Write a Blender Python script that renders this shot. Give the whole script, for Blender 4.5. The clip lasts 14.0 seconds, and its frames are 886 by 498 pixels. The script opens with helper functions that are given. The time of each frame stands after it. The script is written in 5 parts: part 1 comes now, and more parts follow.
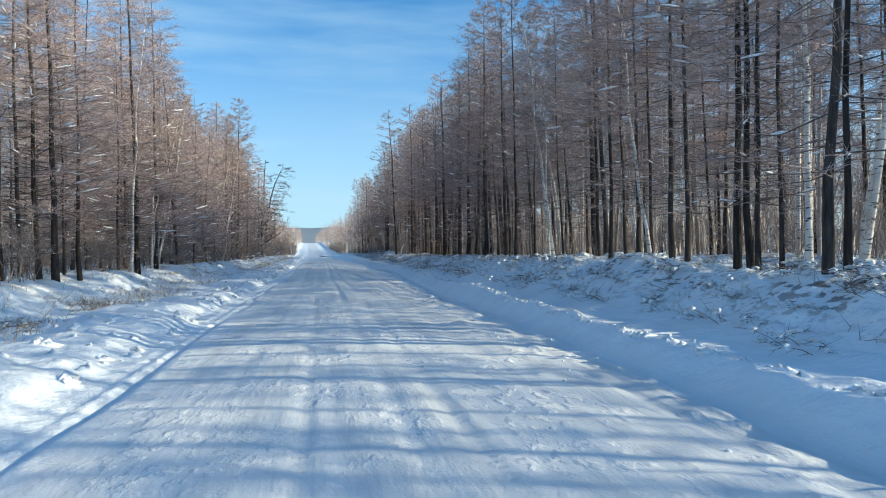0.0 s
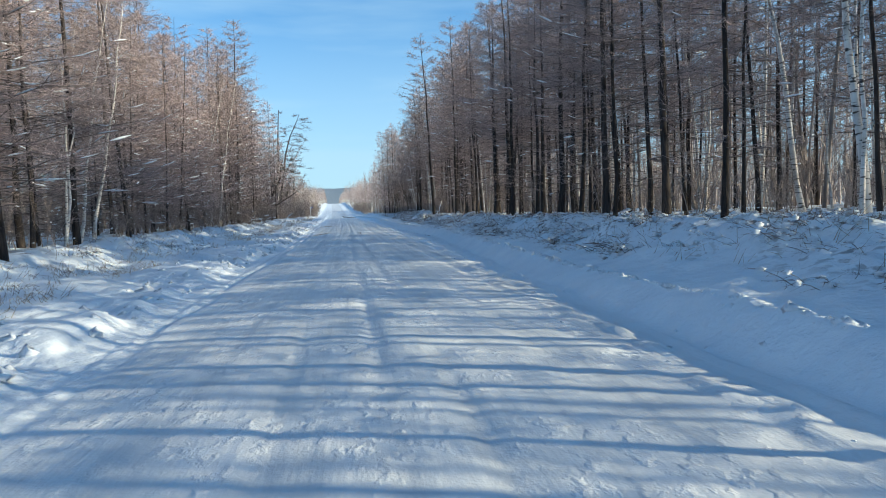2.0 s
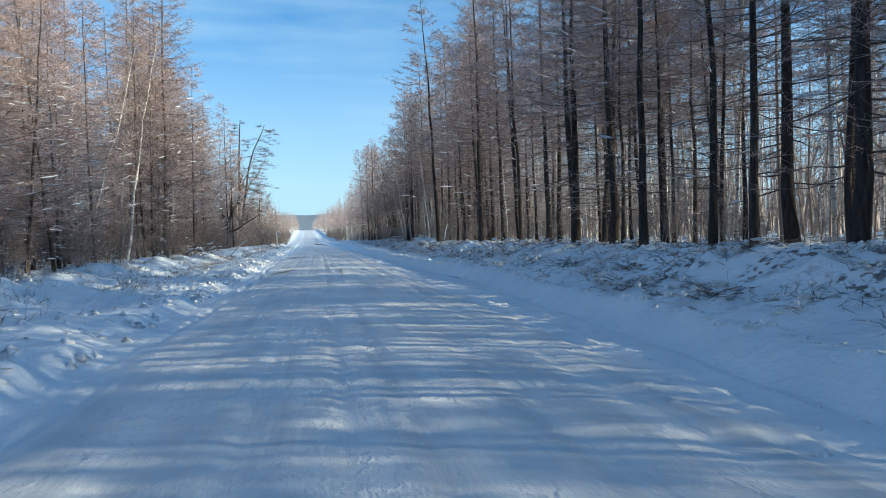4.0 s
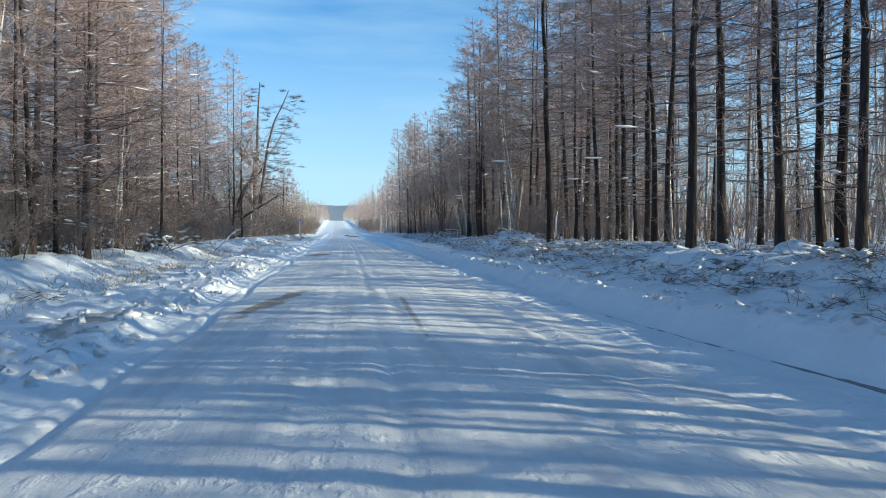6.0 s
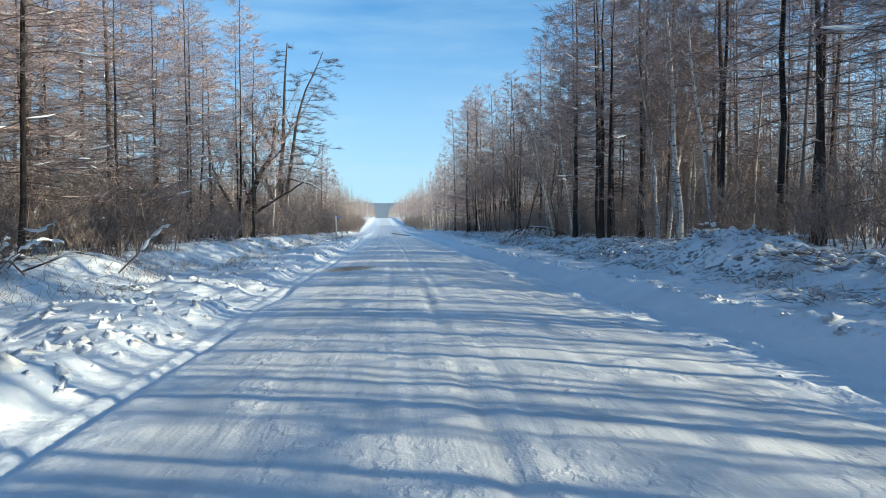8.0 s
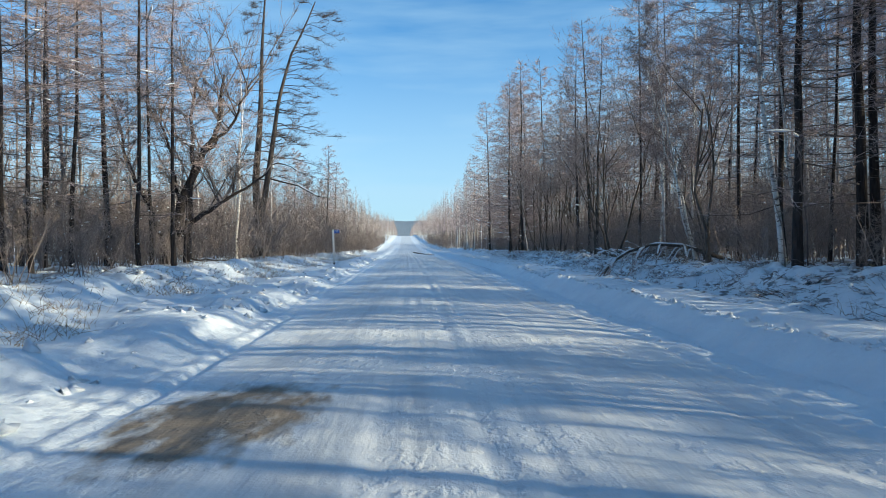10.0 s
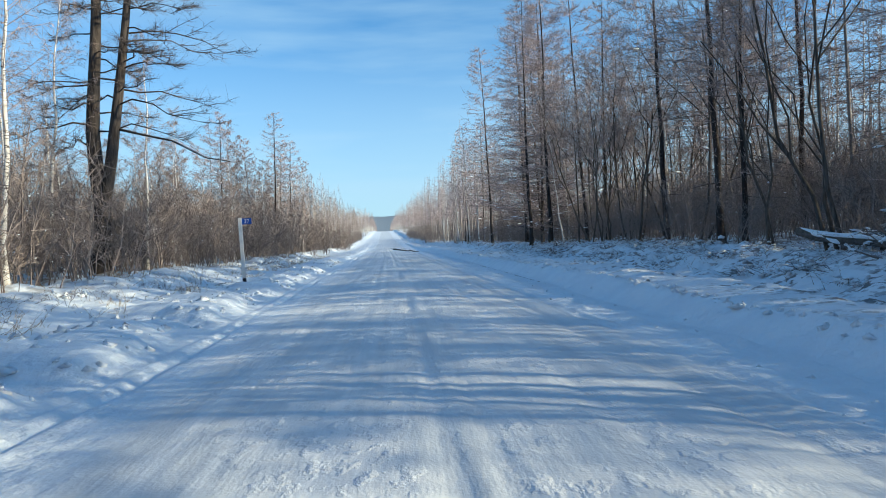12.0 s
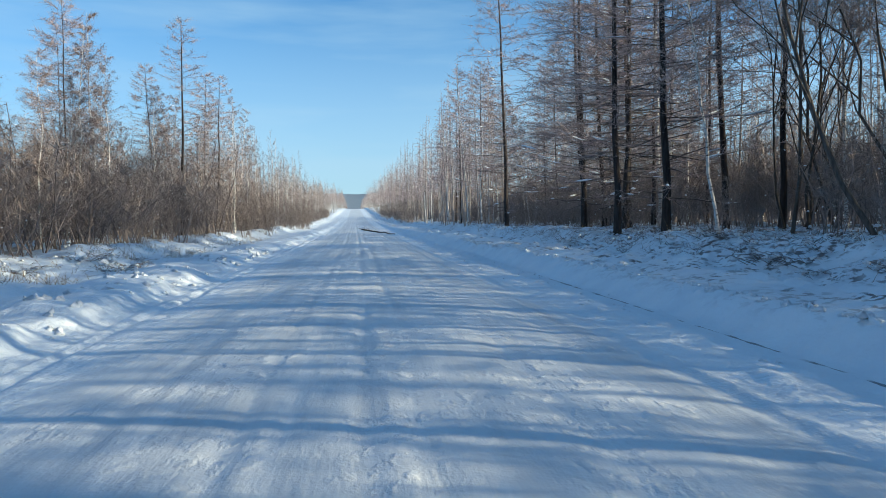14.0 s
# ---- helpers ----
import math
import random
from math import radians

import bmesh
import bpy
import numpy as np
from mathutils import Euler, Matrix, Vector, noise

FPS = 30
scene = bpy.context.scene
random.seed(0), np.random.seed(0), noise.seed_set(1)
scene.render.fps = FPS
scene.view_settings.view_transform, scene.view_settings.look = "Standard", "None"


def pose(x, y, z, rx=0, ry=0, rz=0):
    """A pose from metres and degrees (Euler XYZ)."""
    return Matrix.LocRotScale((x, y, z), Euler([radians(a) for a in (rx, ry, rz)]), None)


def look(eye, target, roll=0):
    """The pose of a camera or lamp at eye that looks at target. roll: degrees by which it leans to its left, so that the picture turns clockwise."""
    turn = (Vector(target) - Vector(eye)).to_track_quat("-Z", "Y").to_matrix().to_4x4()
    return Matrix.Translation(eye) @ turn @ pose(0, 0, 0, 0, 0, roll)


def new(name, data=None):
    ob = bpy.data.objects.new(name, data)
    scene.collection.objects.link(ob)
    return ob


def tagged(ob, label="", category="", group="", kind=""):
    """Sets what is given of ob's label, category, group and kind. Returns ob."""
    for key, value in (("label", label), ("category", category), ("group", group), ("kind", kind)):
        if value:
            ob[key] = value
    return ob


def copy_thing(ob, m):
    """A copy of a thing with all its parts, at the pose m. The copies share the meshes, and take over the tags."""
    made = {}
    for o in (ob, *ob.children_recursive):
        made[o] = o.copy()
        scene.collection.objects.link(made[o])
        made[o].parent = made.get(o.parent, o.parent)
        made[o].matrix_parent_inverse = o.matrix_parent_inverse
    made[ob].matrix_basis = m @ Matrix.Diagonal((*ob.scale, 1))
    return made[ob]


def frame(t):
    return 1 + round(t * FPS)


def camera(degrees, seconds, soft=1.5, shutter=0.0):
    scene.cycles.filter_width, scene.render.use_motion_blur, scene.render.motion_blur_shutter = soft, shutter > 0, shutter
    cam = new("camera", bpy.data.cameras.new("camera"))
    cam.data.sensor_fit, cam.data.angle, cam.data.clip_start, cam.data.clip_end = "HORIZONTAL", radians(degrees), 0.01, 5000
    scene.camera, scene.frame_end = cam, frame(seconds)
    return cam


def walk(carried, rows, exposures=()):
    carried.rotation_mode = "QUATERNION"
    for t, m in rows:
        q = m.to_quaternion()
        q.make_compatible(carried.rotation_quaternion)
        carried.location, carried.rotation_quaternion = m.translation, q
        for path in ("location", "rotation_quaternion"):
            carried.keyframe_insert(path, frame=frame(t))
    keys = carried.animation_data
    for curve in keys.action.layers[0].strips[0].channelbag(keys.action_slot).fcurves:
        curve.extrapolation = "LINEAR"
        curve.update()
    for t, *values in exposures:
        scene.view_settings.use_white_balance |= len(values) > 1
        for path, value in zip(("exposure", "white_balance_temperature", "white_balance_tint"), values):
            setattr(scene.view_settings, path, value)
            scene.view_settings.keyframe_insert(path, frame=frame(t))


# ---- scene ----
cam = camera(68.8, 14.0, soft=1.0)
PATH = [
    (0, (-0.287, 0.000, 1.406), (1.579, 9.824, 1.424), -0.83),
    (0.5, (-0.178, 3.132, 1.403), (1.830, 12.918, 0.962), -0.50),
    (1, (-0.090, 6.402, 1.406), (1.735, 16.201, 0.593), -0.56),
    (1.5, (0.013, 9.724, 1.400), (1.562, 19.573, 0.634), -1.62),
    (2, (0.084, 13.070, 1.399), (1.558, 22.941, 0.785), -1.92),
    (2.5, (0.115, 16.425, 1.390), (1.132, 26.355, 0.786), -2.22),
    (2.7, (0.124, 17.837, 1.400), (1.227, 27.757, 0.790), -2.53),
    (4.8, (0.125, 34.876, 1.401), (2.214, 44.655, 1.387), -1.07),
    (5, (0.111, 36.525, 1.401), (2.131, 46.319, 1.365), -0.88),
    (5.5, (0.063, 40.698, 1.402), (1.925, 50.522, 1.233), -0.67),
    (6, (-0.019, 44.954, 1.401), (1.436, 54.844, 1.110), -0.08),
    (6.5, (-0.109, 49.094, 1.404), (1.002, 59.026, 1.077), 0.34),
    (7, (-0.191, 53.030, 1.401), (0.570, 62.996, 1.101), 0.11),
    (7.2, (-0.216, 54.589, 1.391), (0.517, 64.560, 1.176), -0.09),
    (9.3, (-0.158, 71.740, 1.396), (0.649, 81.691, 0.834), 0.05),
    (9.5, (-0.138, 73.587, 1.392), (0.470, 83.560, 0.987), 0.04),
    (10, (-0.083, 78.301, 1.398), (0.338, 88.292, 1.349), -0.30),
    (10.5, (-0.042, 82.972, 1.401), (0.549, 92.954, 1.492), -1.16),
    (11, (-0.015, 87.669, 1.400), (0.330, 97.663, 1.427), -2.25),
    (11.5, (0.022, 92.415, 1.402), (0.328, 102.409, 1.217), -3.05),
    (12, (0.087, 97.210, 1.407), (0.797, 107.184, 1.252), -2.70),
    (12.5, (0.162, 102.061, 1.402), (1.080, 112.018, 1.333), -1.86),
    (13, (0.217, 106.872, 1.399), (1.467, 116.793, 1.317), -1.34),
    (13.5, (0.226, 111.752, 1.401), (1.432, 121.676, 1.162), -0.92),
    (14, (0.213, 116.637, 1.399), (1.363, 126.559, 0.923), -1.17),
]
walk(cam, [(t, look(eye, target, roll)) for t, eye, target, roll in PATH],
     [(t, stops, 6120, 5.5) for t, stops in ((0, 0.66), (2.5, 0.66), (5, 0.74), (7, 0.70), (9.5, 0.64), (10.5, 0.60), (11.5, 0.64), (12.5, 0.57), (14, 0.49))])

# ---- world ----
SUN_EL, SUN_AZ = 18.0, 108.5          # degrees; azimuth clockwise from +y, the way the road runs
world = bpy.data.worlds.new("winter_sky")
scene.world = world
world.use_nodes = True
wn, wl = world.node_tree.nodes, world.node_tree.links
sky = wn.new("ShaderNodeTexSky")
sky.sky_type, sky.sun_disc = "NISHITA", False
sky.sun_elevation, sky.sun_rotation = radians(SUN_EL), radians(SUN_AZ)
sky.altitude, sky.air_density, sky.dust_density, sky.ozone_density = 200, 1.0, 0.3, 3.0
# thin high cloud, streaked along the horizon
way = wn.new("ShaderNodeTexCoord")
stretch = wn.new("ShaderNodeMapping")
stretch.inputs["Scale"].default_value = (1.2, 1.2, 9.0)
cirrus = wn.new("ShaderNodeTexNoise")
cirrus.inputs["Scale"].default_value, cirrus.inputs["Detail"].default_value = 2.2, 5.0
band = wn.new("ShaderNodeMapRange")
band.inputs["From Min"].default_value, band.inputs["From Max"].default_value, band.inputs["To Max"].default_value = 0.40, 0.76, 0.5
veil = wn.new("ShaderNodeMixRGB")
veil.inputs["Color2"].default_value = (3.7, 5.25, 6.2, 1)
wl.new(way.outputs["Generated"], stretch.inputs["Vector"])
wl.new(stretch.outputs[0], cirrus.inputs["Vector"])
wl.new(cirrus.outputs["Fac"], band.inputs["Value"])
wl.new(band.outputs[0], veil.inputs["Fac"])
clear = wn.new("ShaderNodeMixRGB")                  # cold, dry air: a deeper blue
clear.blend_type = "MULTIPLY"
clear.inputs["Fac"].default_value, clear.inputs["Color2"].default_value = 1.0, (0.44, 1.0, 1.28, 1)
wl.new(sky.outputs[0], clear.inputs["Color1"])
wl.new(clear.outputs[0], veil.inputs["Color1"])
low = wn.new("ShaderNodeSeparateXYZ")                # paler air towards the horizon
haze = wn.new("ShaderNodeMapRange")
haze.interpolation_type = "SMOOTHSTEP"
haze.inputs["From Min"].default_value, haze.inputs["From Max"].default_value = -0.05, 0.43
haze.inputs["To Min"].default_value, haze.inputs["To Max"].default_value = 0.84, 0.0
pale = wn.new("ShaderNodeMixRGB")
pale.inputs["Color2"].default_value = (3.85, 5.05, 5.95, 1)
wl.new(way.outputs["Generated"], low.inputs[0])
wl.new(low.outputs["Z"], haze.inputs["Value"])
wl.new(haze.outputs[0], pale.inputs["Fac"])
wl.new(veil.outputs[0], pale.inputs["Color1"])
wl.new(pale.outputs[0], wn["Background"].inputs["Color"])
wn["Background"].inputs["Strength"].default_value = 0.102
sun = new("sun", bpy.data.lights.new("sun", "SUN"))
sun.data.energy, sun.data.angle, sun.data.color = 5.0, radians(0.5), (1.0, 0.86, 0.60)
sun.matrix_world = look((0, 0, 60), (-math.sin(radians(SUN_AZ)) * math.cos(radians(SUN_EL)),
                                     -math.cos(radians(SUN_AZ)) * math.cos(radians(SUN_EL)), 60 - math.sin(radians(SUN_EL))))

# ---- materials ----


def material(name, rough=0.85, spec=0.2):
    m = bpy.data.materials.new(name)
    m.use_nodes = True
    b = m.node_tree.nodes["Principled BSDF"]
    b.inputs["Roughness"].default_value, b.inputs["Specular IOR Level"].default_value = rough, spec
    return m, m.node_tree.nodes, m.node_tree.links, b


def noise_node(n, l, scale, detail=4.0, stretch=(1, 1, 1), coord="Object"):
    tc, mp, nz = n.new("ShaderNodeTexCoord"), n.new("ShaderNodeMapping"), n.new("ShaderNodeTexNoise")
    mp.inputs["Scale"].default_value = stretch
    nz.inputs["Scale"].default_value, nz.inputs["Detail"].default_value = scale, detail
    l.new(tc.outputs[coord], mp.inputs["Vector"])
    l.new(mp.outputs[0], nz.inputs["Vector"])
    return nz.outputs["Fac"]


def ramp(n, l, fac, stops):
    r = n.new("ShaderNodeValToRGB")
    while len(r.color_ramp.elements) < len(stops):
        r.color_ramp.elements.new(0.5)
    for e, (p, c) in zip(r.color_ramp.elements, stops):
        e.position, e.color = p, (*c, 1)
    l.new(fac, r.inputs["Fac"])
    return r.outputs["Color"]


def blend(n, l, fac, a, b, mode="MIX"):
    m = n.new("ShaderNodeMixRGB")
    m.blend_type = mode
    for sock, val in (("Fac", fac), ("Color1", a), ("Color2", b)):
        if isinstance(val, (int, float)):
            m.inputs[sock].default_value = val
        elif isinstance(val, tuple):
            m.inputs[sock].default_value = (*val, 1)
        else:
            l.new(val, m.inputs[sock])
    return m.outputs["Color"]


def math_node(n, l, op, a, b=None):
    m = n.new("ShaderNodeMath")
    m.operation = op
    for i, val in enumerate((a, b)):
        if val is None:
            continue
        if isinstance(val, (int, float)):
            m.inputs[i].default_value = val
        else:
            l.new(val, m.inputs[i])
    return m.outputs[0]


def bump(n, l, b, fac, strength, distance):
    k = n.new("ShaderNodeBump")
    k.inputs["Strength"].default_value, k.inputs["Distance"].default_value = strength, distance
    l.new(fac, k.inputs["Height"])
    if b.inputs["Normal"].is_linked:
        l.new(b.inputs["Normal"].links[0].from_socket, k.inputs["Normal"])
    l.new(k.outputs[0], b.inputs["Normal"])


def ground_material():
    """Snow: rough drifts beside the road, packed and streaked on it, with gravel and grit showing in places."""
    m, n, l, b = material("ground_snow", 0.7, 0.25)
    geo, sep = n.new("ShaderNodeNewGeometry"), n.new("ShaderNodeSeparateXYZ")
    l.new(geo.outputs["Position"], sep.inputs[0])
    x, y = sep.outputs["X"], sep.outputs["Y"]
    # the road's far bend
    past = math_node(n, l, "MAXIMUM", math_node(n, l, "SUBTRACT", y, 90.0), 0.0)
    swing = math_node(n, l, "DIVIDE", math_node(n, l, "MULTIPLY", math_node(n, l, "MULTIPLY", past, past), 0.0195), math_node(n, l, "ADD", past, 40.0))
    x = math_node(n, l, "ADD", x, swing)
    # on the road: 1 between the edges
    d = math_node(n, l, "ABSOLUTE", math_node(n, l, "SUBTRACT", x, 0.6))
    road = n.new("ShaderNodeMapRange")
    road.inputs["From Min"].default_value, road.inputs["From Max"].default_value = 3.2, 2.5
    l.new(d, road.inputs["Value"])
    road = road.outputs[0]
    fresh = ramp(n, l, noise_node(n, l, 1.3, 5), [(0.3, (0.74, 0.80, 0.86)), (0.7, (0.83, 0.88, 0.92))])
    streak = noise_node(n, l, 1.0, 5, (3.2, 0.10, 1.0))
    packed = ramp(n, l, streak, [(0.3, (0.56, 0.595, 0.63)), (0.5, (0.65, 0.685, 0.715)), (0.72, (0.73, 0.76, 0.785))])
    blot = noise_node(n, l, 0.9, 6, (1.0, 0.6, 1.0))
    packed = blend(n, l, math_node(n, l, "MULTIPLY", ramp(n, l, blot, [(0.45, (0, 0, 0)), (0.6, (1, 1, 1))]), 0.5), packed, (0.80, 0.82, 0.84))
    grit = noise_node(n, l, 9.0, 5, (1, 0.5, 1))
    packed = blend(n, l, math_node(n, l, "MULTIPLY", ramp(n, l, grit, [(0.6, (0, 0, 0)), (0.78, (1, 1, 1))]), 0.3), packed, (0.45, 0.45, 0.47))
    col = blend(n, l, road, fresh, packed)
    # bare gravel where the plough cut through
    edge = noise_node(n, l, 2.6, 6, (1.6, 0.8, 1))
    for px, py, wx, wy, lean, bare in ((-1.5, 58.4, 0.3, 2.7, 0.16, 0.75), (1.05, 56.2, 0.07, 2.9, 0.01, 0.55), (-1.75, 83.9, 0.95, 1.4, 0.1, 0.9), (-3.9, 55.4, 0.45, 1.8, 0, 0.6)):
        ux = math_node(n, l, "DIVIDE", math_node(n, l, "SUBTRACT", math_node(n, l, "SUBTRACT", x, px), math_node(n, l, "MULTIPLY", math_node(n, l, "SUBTRACT", y, py), lean)), wx)
        uy = math_node(n, l, "DIVIDE", math_node(n, l, "SUBTRACT", y, py), wy)
        q = math_node(n, l, "ADD", math_node(n, l, "MULTIPLY", ux, ux), math_node(n, l, "MULTIPLY", uy, uy))
        q = math_node(n, l, "ADD", q, math_node(n, l, "MULTIPLY", math_node(n, l, "SUBTRACT", edge, 0.5), 2.4))
        mask = ramp(n, l, q, [(0.3, (bare, bare, bare)), (1.0, (0, 0, 0))])
        soil = ramp(n, l, grit, [(0.3, (0.14, 0.10, 0.06)), (0.7, (0.28, 0.205, 0.13))])
        col = blend(n, l, mask, col, soil)
    # thin dark cuts where the plough blade bit the right shoulder
    for px, py, half, lean in ((4.63, 53.2, 4.2, -0.072), (4.83, 125.0, 7.5, 0.008)):
        away = math_node(n, l, "ABSOLUTE", math_node(n, l, "SUBTRACT", math_node(n, l, "SUBTRACT", x, px), math_node(n, l, "MULTIPLY", math_node(n, l, "SUBTRACT", y, py), lean)))
        away = math_node(n, l, "ADD", away, math_node(n, l, "MULTIPLY", math_node(n, l, "SUBTRACT", edge, 0.5), 0.11))
        along = math_node(n, l, "DIVIDE", math_node(n, l, "ABSOLUTE", math_node(n, l, "SUBTRACT", y, py)), half)
        cut = math_node(n, l, "MULTIPLY", math_node(n, l, "LESS_THAN", away, 0.018), math_node(n, l, "LESS_THAN", along, 1.0))
        cut = math_node(n, l, "MULTIPLY", cut, ramp(n, l, noise_node(n, l, 1.3, 3), [(0.44, (0, 0, 0)), (0.5, (1, 1, 1))]))
        col = blend(n, l, math_node(n, l, "MULTIPLY", cut, 0.75), col, (0.07, 0.065, 0.065))
    # matted dead grass and brush showing through the snow on the banks
    crest = n.new("ShaderNodeMapRange")
    crest.inputs["From Min"].default_value, crest.inputs["From Max"].default_value = 4.6, 5.8
    l.new(math_node(n, l, "SUBTRACT", x, 0.6), crest.inputs["Value"])
    holes = math_node(n, l, "MULTIPLY", ramp(n, l, noise_node(n, l, 0.9, 3), [(0.45, (0, 0, 0)), (0.58, (1, 1, 1))]), ramp(n, l, noise_node(n, l, 5.5, 4, (1, 1, 2)), [(0.515, (0, 0, 0)), (0.59, (0.85, 0.85, 0.85))]))
    col = blend(n, l, math_node(n, l, "MULTIPLY", crest.outputs[0], holes), col, ramp(n, l, grit, [(0.3, (0.05, 0.043, 0.042)), (0.7, (0.15, 0.12, 0.105))]))
    # litter and thin snow on the forest floor
    deep = n.new("ShaderNodeMapRange")
    deep.inputs["From Min"].default_value, deep.inputs["From Max"].default_value = 7.5, 10.5
    l.new(d, deep.inputs["Value"])
    litter = math_node(n, l, "MULTIPLY", deep.outputs[0], ramp(n, l, noise_node(n, l, 1.7, 6), [(0.48, (0, 0, 0)), (0.62, (0.75, 0.75, 0.75))]))
    col = blend(n, l, litter, col, ramp(n, l, grit, [(0.3, (0.07, 0.05, 0.035)), (0.7, (0.24, 0.17, 0.11))]))
    l.new(col, b.inputs["Base Color"])
    off = math_node(n, l, "SUBTRACT", 1.0, road)
    bump(n, l, b, math_node(n, l, "MULTIPLY", noise_node(n, l, 3.2, 5), off), 0.65, 0.13)
    bump(n, l, b, math_node(n, l, "MULTIPLY", noise_node(n, l, 1.0, 5, (5.0, 0.7, 1.0)), road), 0.52, 0.04)
    lumps = math_node(n, l, "MULTIPLY", ramp(n, l, noise_node(n, l, 7.0, 5, (1, 0.7, 1)), [(0.5, (0, 0, 0)), (0.66, (1, 1, 1))]), ramp(n, l, blot, [(0.42, (0, 0, 0)), (0.6, (1, 1, 1))]))
    bump(n, l, b, math_node(n, l, "MULTIPLY", lumps, road), 0.4, 0.03)
    wave = math_node(n, l, "SINE", math_node(n, l, "MULTIPLY", y, 52.0))
    worn = ramp(n, l, noise_node(n, l, 0.35, 3, (0.3, 1, 1)), [(0.5, (0, 0, 0)), (0.62, (1, 1, 1))])
    for px in (-0.42, -0.24, 0.86, 1.02):
        tread = math_node(n, l, "LESS_THAN", math_node(n, l, "ABSOLUTE", math_node(n, l, "SUBTRACT", x, px)), 0.035)
        bump(n, l, b, math_node(n, l, "MULTIPLY", math_node(n, l, "MULTIPLY", wave, tread), worn), 0.3, 0.012)
    bump(n, l, b, math_node(n, l, "MULTIPLY", noise_node(n, l, 13.0, 5), off), 0.3, 0.05)
    bump(n, l, b, noise_node(n, l, 34.0, 4), 0.22, 0.02)
    return m


def loose_snow():
    m, n, l, b = material("loose_snow", 0.7, 0.2)
    l.new(ramp(n, l, noise_node(n, l, 6.0, 4), [(0.3, (0.76, 0.81, 0.87)), (0.7, (0.86, 0.89, 0.92))]), b.inputs["Base Color"])
    bump(n, l, b, noise_node(n, l, 18.0, 4), 0.4, 0.03)
    return m


def bark_material(name, dark, light, scale=6.0, islands=False):
    """Ridged bark with a tone of its own for every tree."""
    m, n, l, b = material(name, 0.9, 0.15)
    col = ramp(n, l, noise_node(n, l, scale, 6, (2.2, 2.2, 0.35)), [(0.3, dark), (0.7, light)])
    if islands:
        rnd = n.new("ShaderNodeNewGeometry").outputs["Random Per Island"]
    else:
        rnd = n.new("ShaderNodeObjectInfo").outputs["Random"]
    tone = n.new("ShaderNodeMapRange")
    tone.inputs["To Min"].default_value, tone.inputs["To Max"].default_value = 0.7, 1.25
    l.new(rnd, tone.inputs["Value"])
    hsv = n.new("ShaderNodeHueSaturation")
    l.new(tone.outputs[0], hsv.inputs["Value"])
    l.new(col, hsv.inputs["Color"])
    l.new(hsv.outputs[0], b.inputs["Base Color"])
    bump(n, l, b, noise_node(n, l, scale * 2.5, 5, (2.0, 2.0, 0.4)), 0.8, 0.03)
    return m


def birch_material(name, islands=False):
    """White papery bark with dark cross marks and a darker foot."""
    m, n, l, b = material(name, 0.75, 0.2)
    col = ramp(n, l, noise_node(n, l, 3.0, 4), [(0.3, (0.50, 0.46, 0.42)), (0.65, (0.74, 0.71, 0.67))])
    marks = ramp(n, l, noise_node(n, l, 2.6, 5, (1.6, 1.6, 7.0)), [(0.56, (0, 0, 0)), (0.63, (1, 1, 1))])
    col = blend(n, l, marks, col, (0.07, 0.06, 0.055))
    l.new(col, b.inputs["Base Color"])
    bump(n, l, b, marks, 0.3, 0.01)
    return m


def twig_material(name, a, c, islands=True):
    m, n, l, b = material(name, 0.9, 0.1)
    g = n.new("ShaderNodeNewGeometry")
    col = ramp(n, l, g.outputs["Random Per Island"], [(0.0, a), (1.0, c)])
    o = n.new("ShaderNodeObjectInfo")
    tone = n.new("ShaderNodeMapRange")
    tone.inputs["To Min"].default_value, tone.inputs["To Max"].default_value = 0.8, 1.2
    l.new(o.outputs["Random"], tone.inputs["Value"])
    hsv = n.new("ShaderNodeHueSaturation")
    l.new(tone.outputs[0], hsv.inputs["Value"])
    l.new(col, hsv.inputs["Color"])
    l.new(hsv.outputs[0], b.inputs["Base Color"])
    return m


def plain(name, rgb, rough=0.6, spec=0.3, var=0.12):
    m, n, l, b = material(name, rough, spec)
    lo, hi = tuple(c * (1 - var) for c in rgb), tuple(min(1, c * (1 + var)) for c in rgb)
    l.new(ramp(n, l, noise_node(n, l, 9.0, 5), [(0.3, lo), (0.7, hi)]), b.inputs["Base Color"])
    return m


GROUND = ground_material()
SNOW = loose_snow()
BARK = bark_material("larch_bark", (0.024, 0.020, 0.019), (0.078, 0.064, 0.058))
# far paler than the larch bark: sunlit haze between the trunks painted in
BARK_FAR_LIT = bark_material("woods_bark_lit", (0.21, 0.18, 0.165), (0.47, 0.42, 0.385), 4.0, True)
OLD_BARK = bark_material("old_larch_bark", (0.036, 0.029, 0.026), (0.10, 0.083, 0.074))
GREY_BARK = bark_material("grey_bark", (0.055, 0.045, 0.038), (0.15, 0.125, 0.105))
TWIG = twig_material("larch_twig", (0.26, 0.20, 0.192), (0.54, 0.43, 0.405))
LIMB = bark_material("larch_limb", (0.075, 0.062, 0.058), (0.20, 0.165, 0.15))
TWIG_GREY = twig_material("grey_twig", (0.19, 0.148, 0.136), (0.42, 0.335, 0.305))
BRUSH = twig_material("brush_twig", (0.10, 0.083, 0.078), (0.28, 0.232, 0.21))
THICKET = twig_material("thicket_twig", (0.17, 0.139, 0.126), (0.39, 0.322, 0.29))
# paler than the near brush: the glow of sunlit depths, put into the twigs
DEEP_LIT = twig_material("deep_wood_twig_lit", (0.24, 0.198, 0.18), (0.52, 0.455, 0.415))
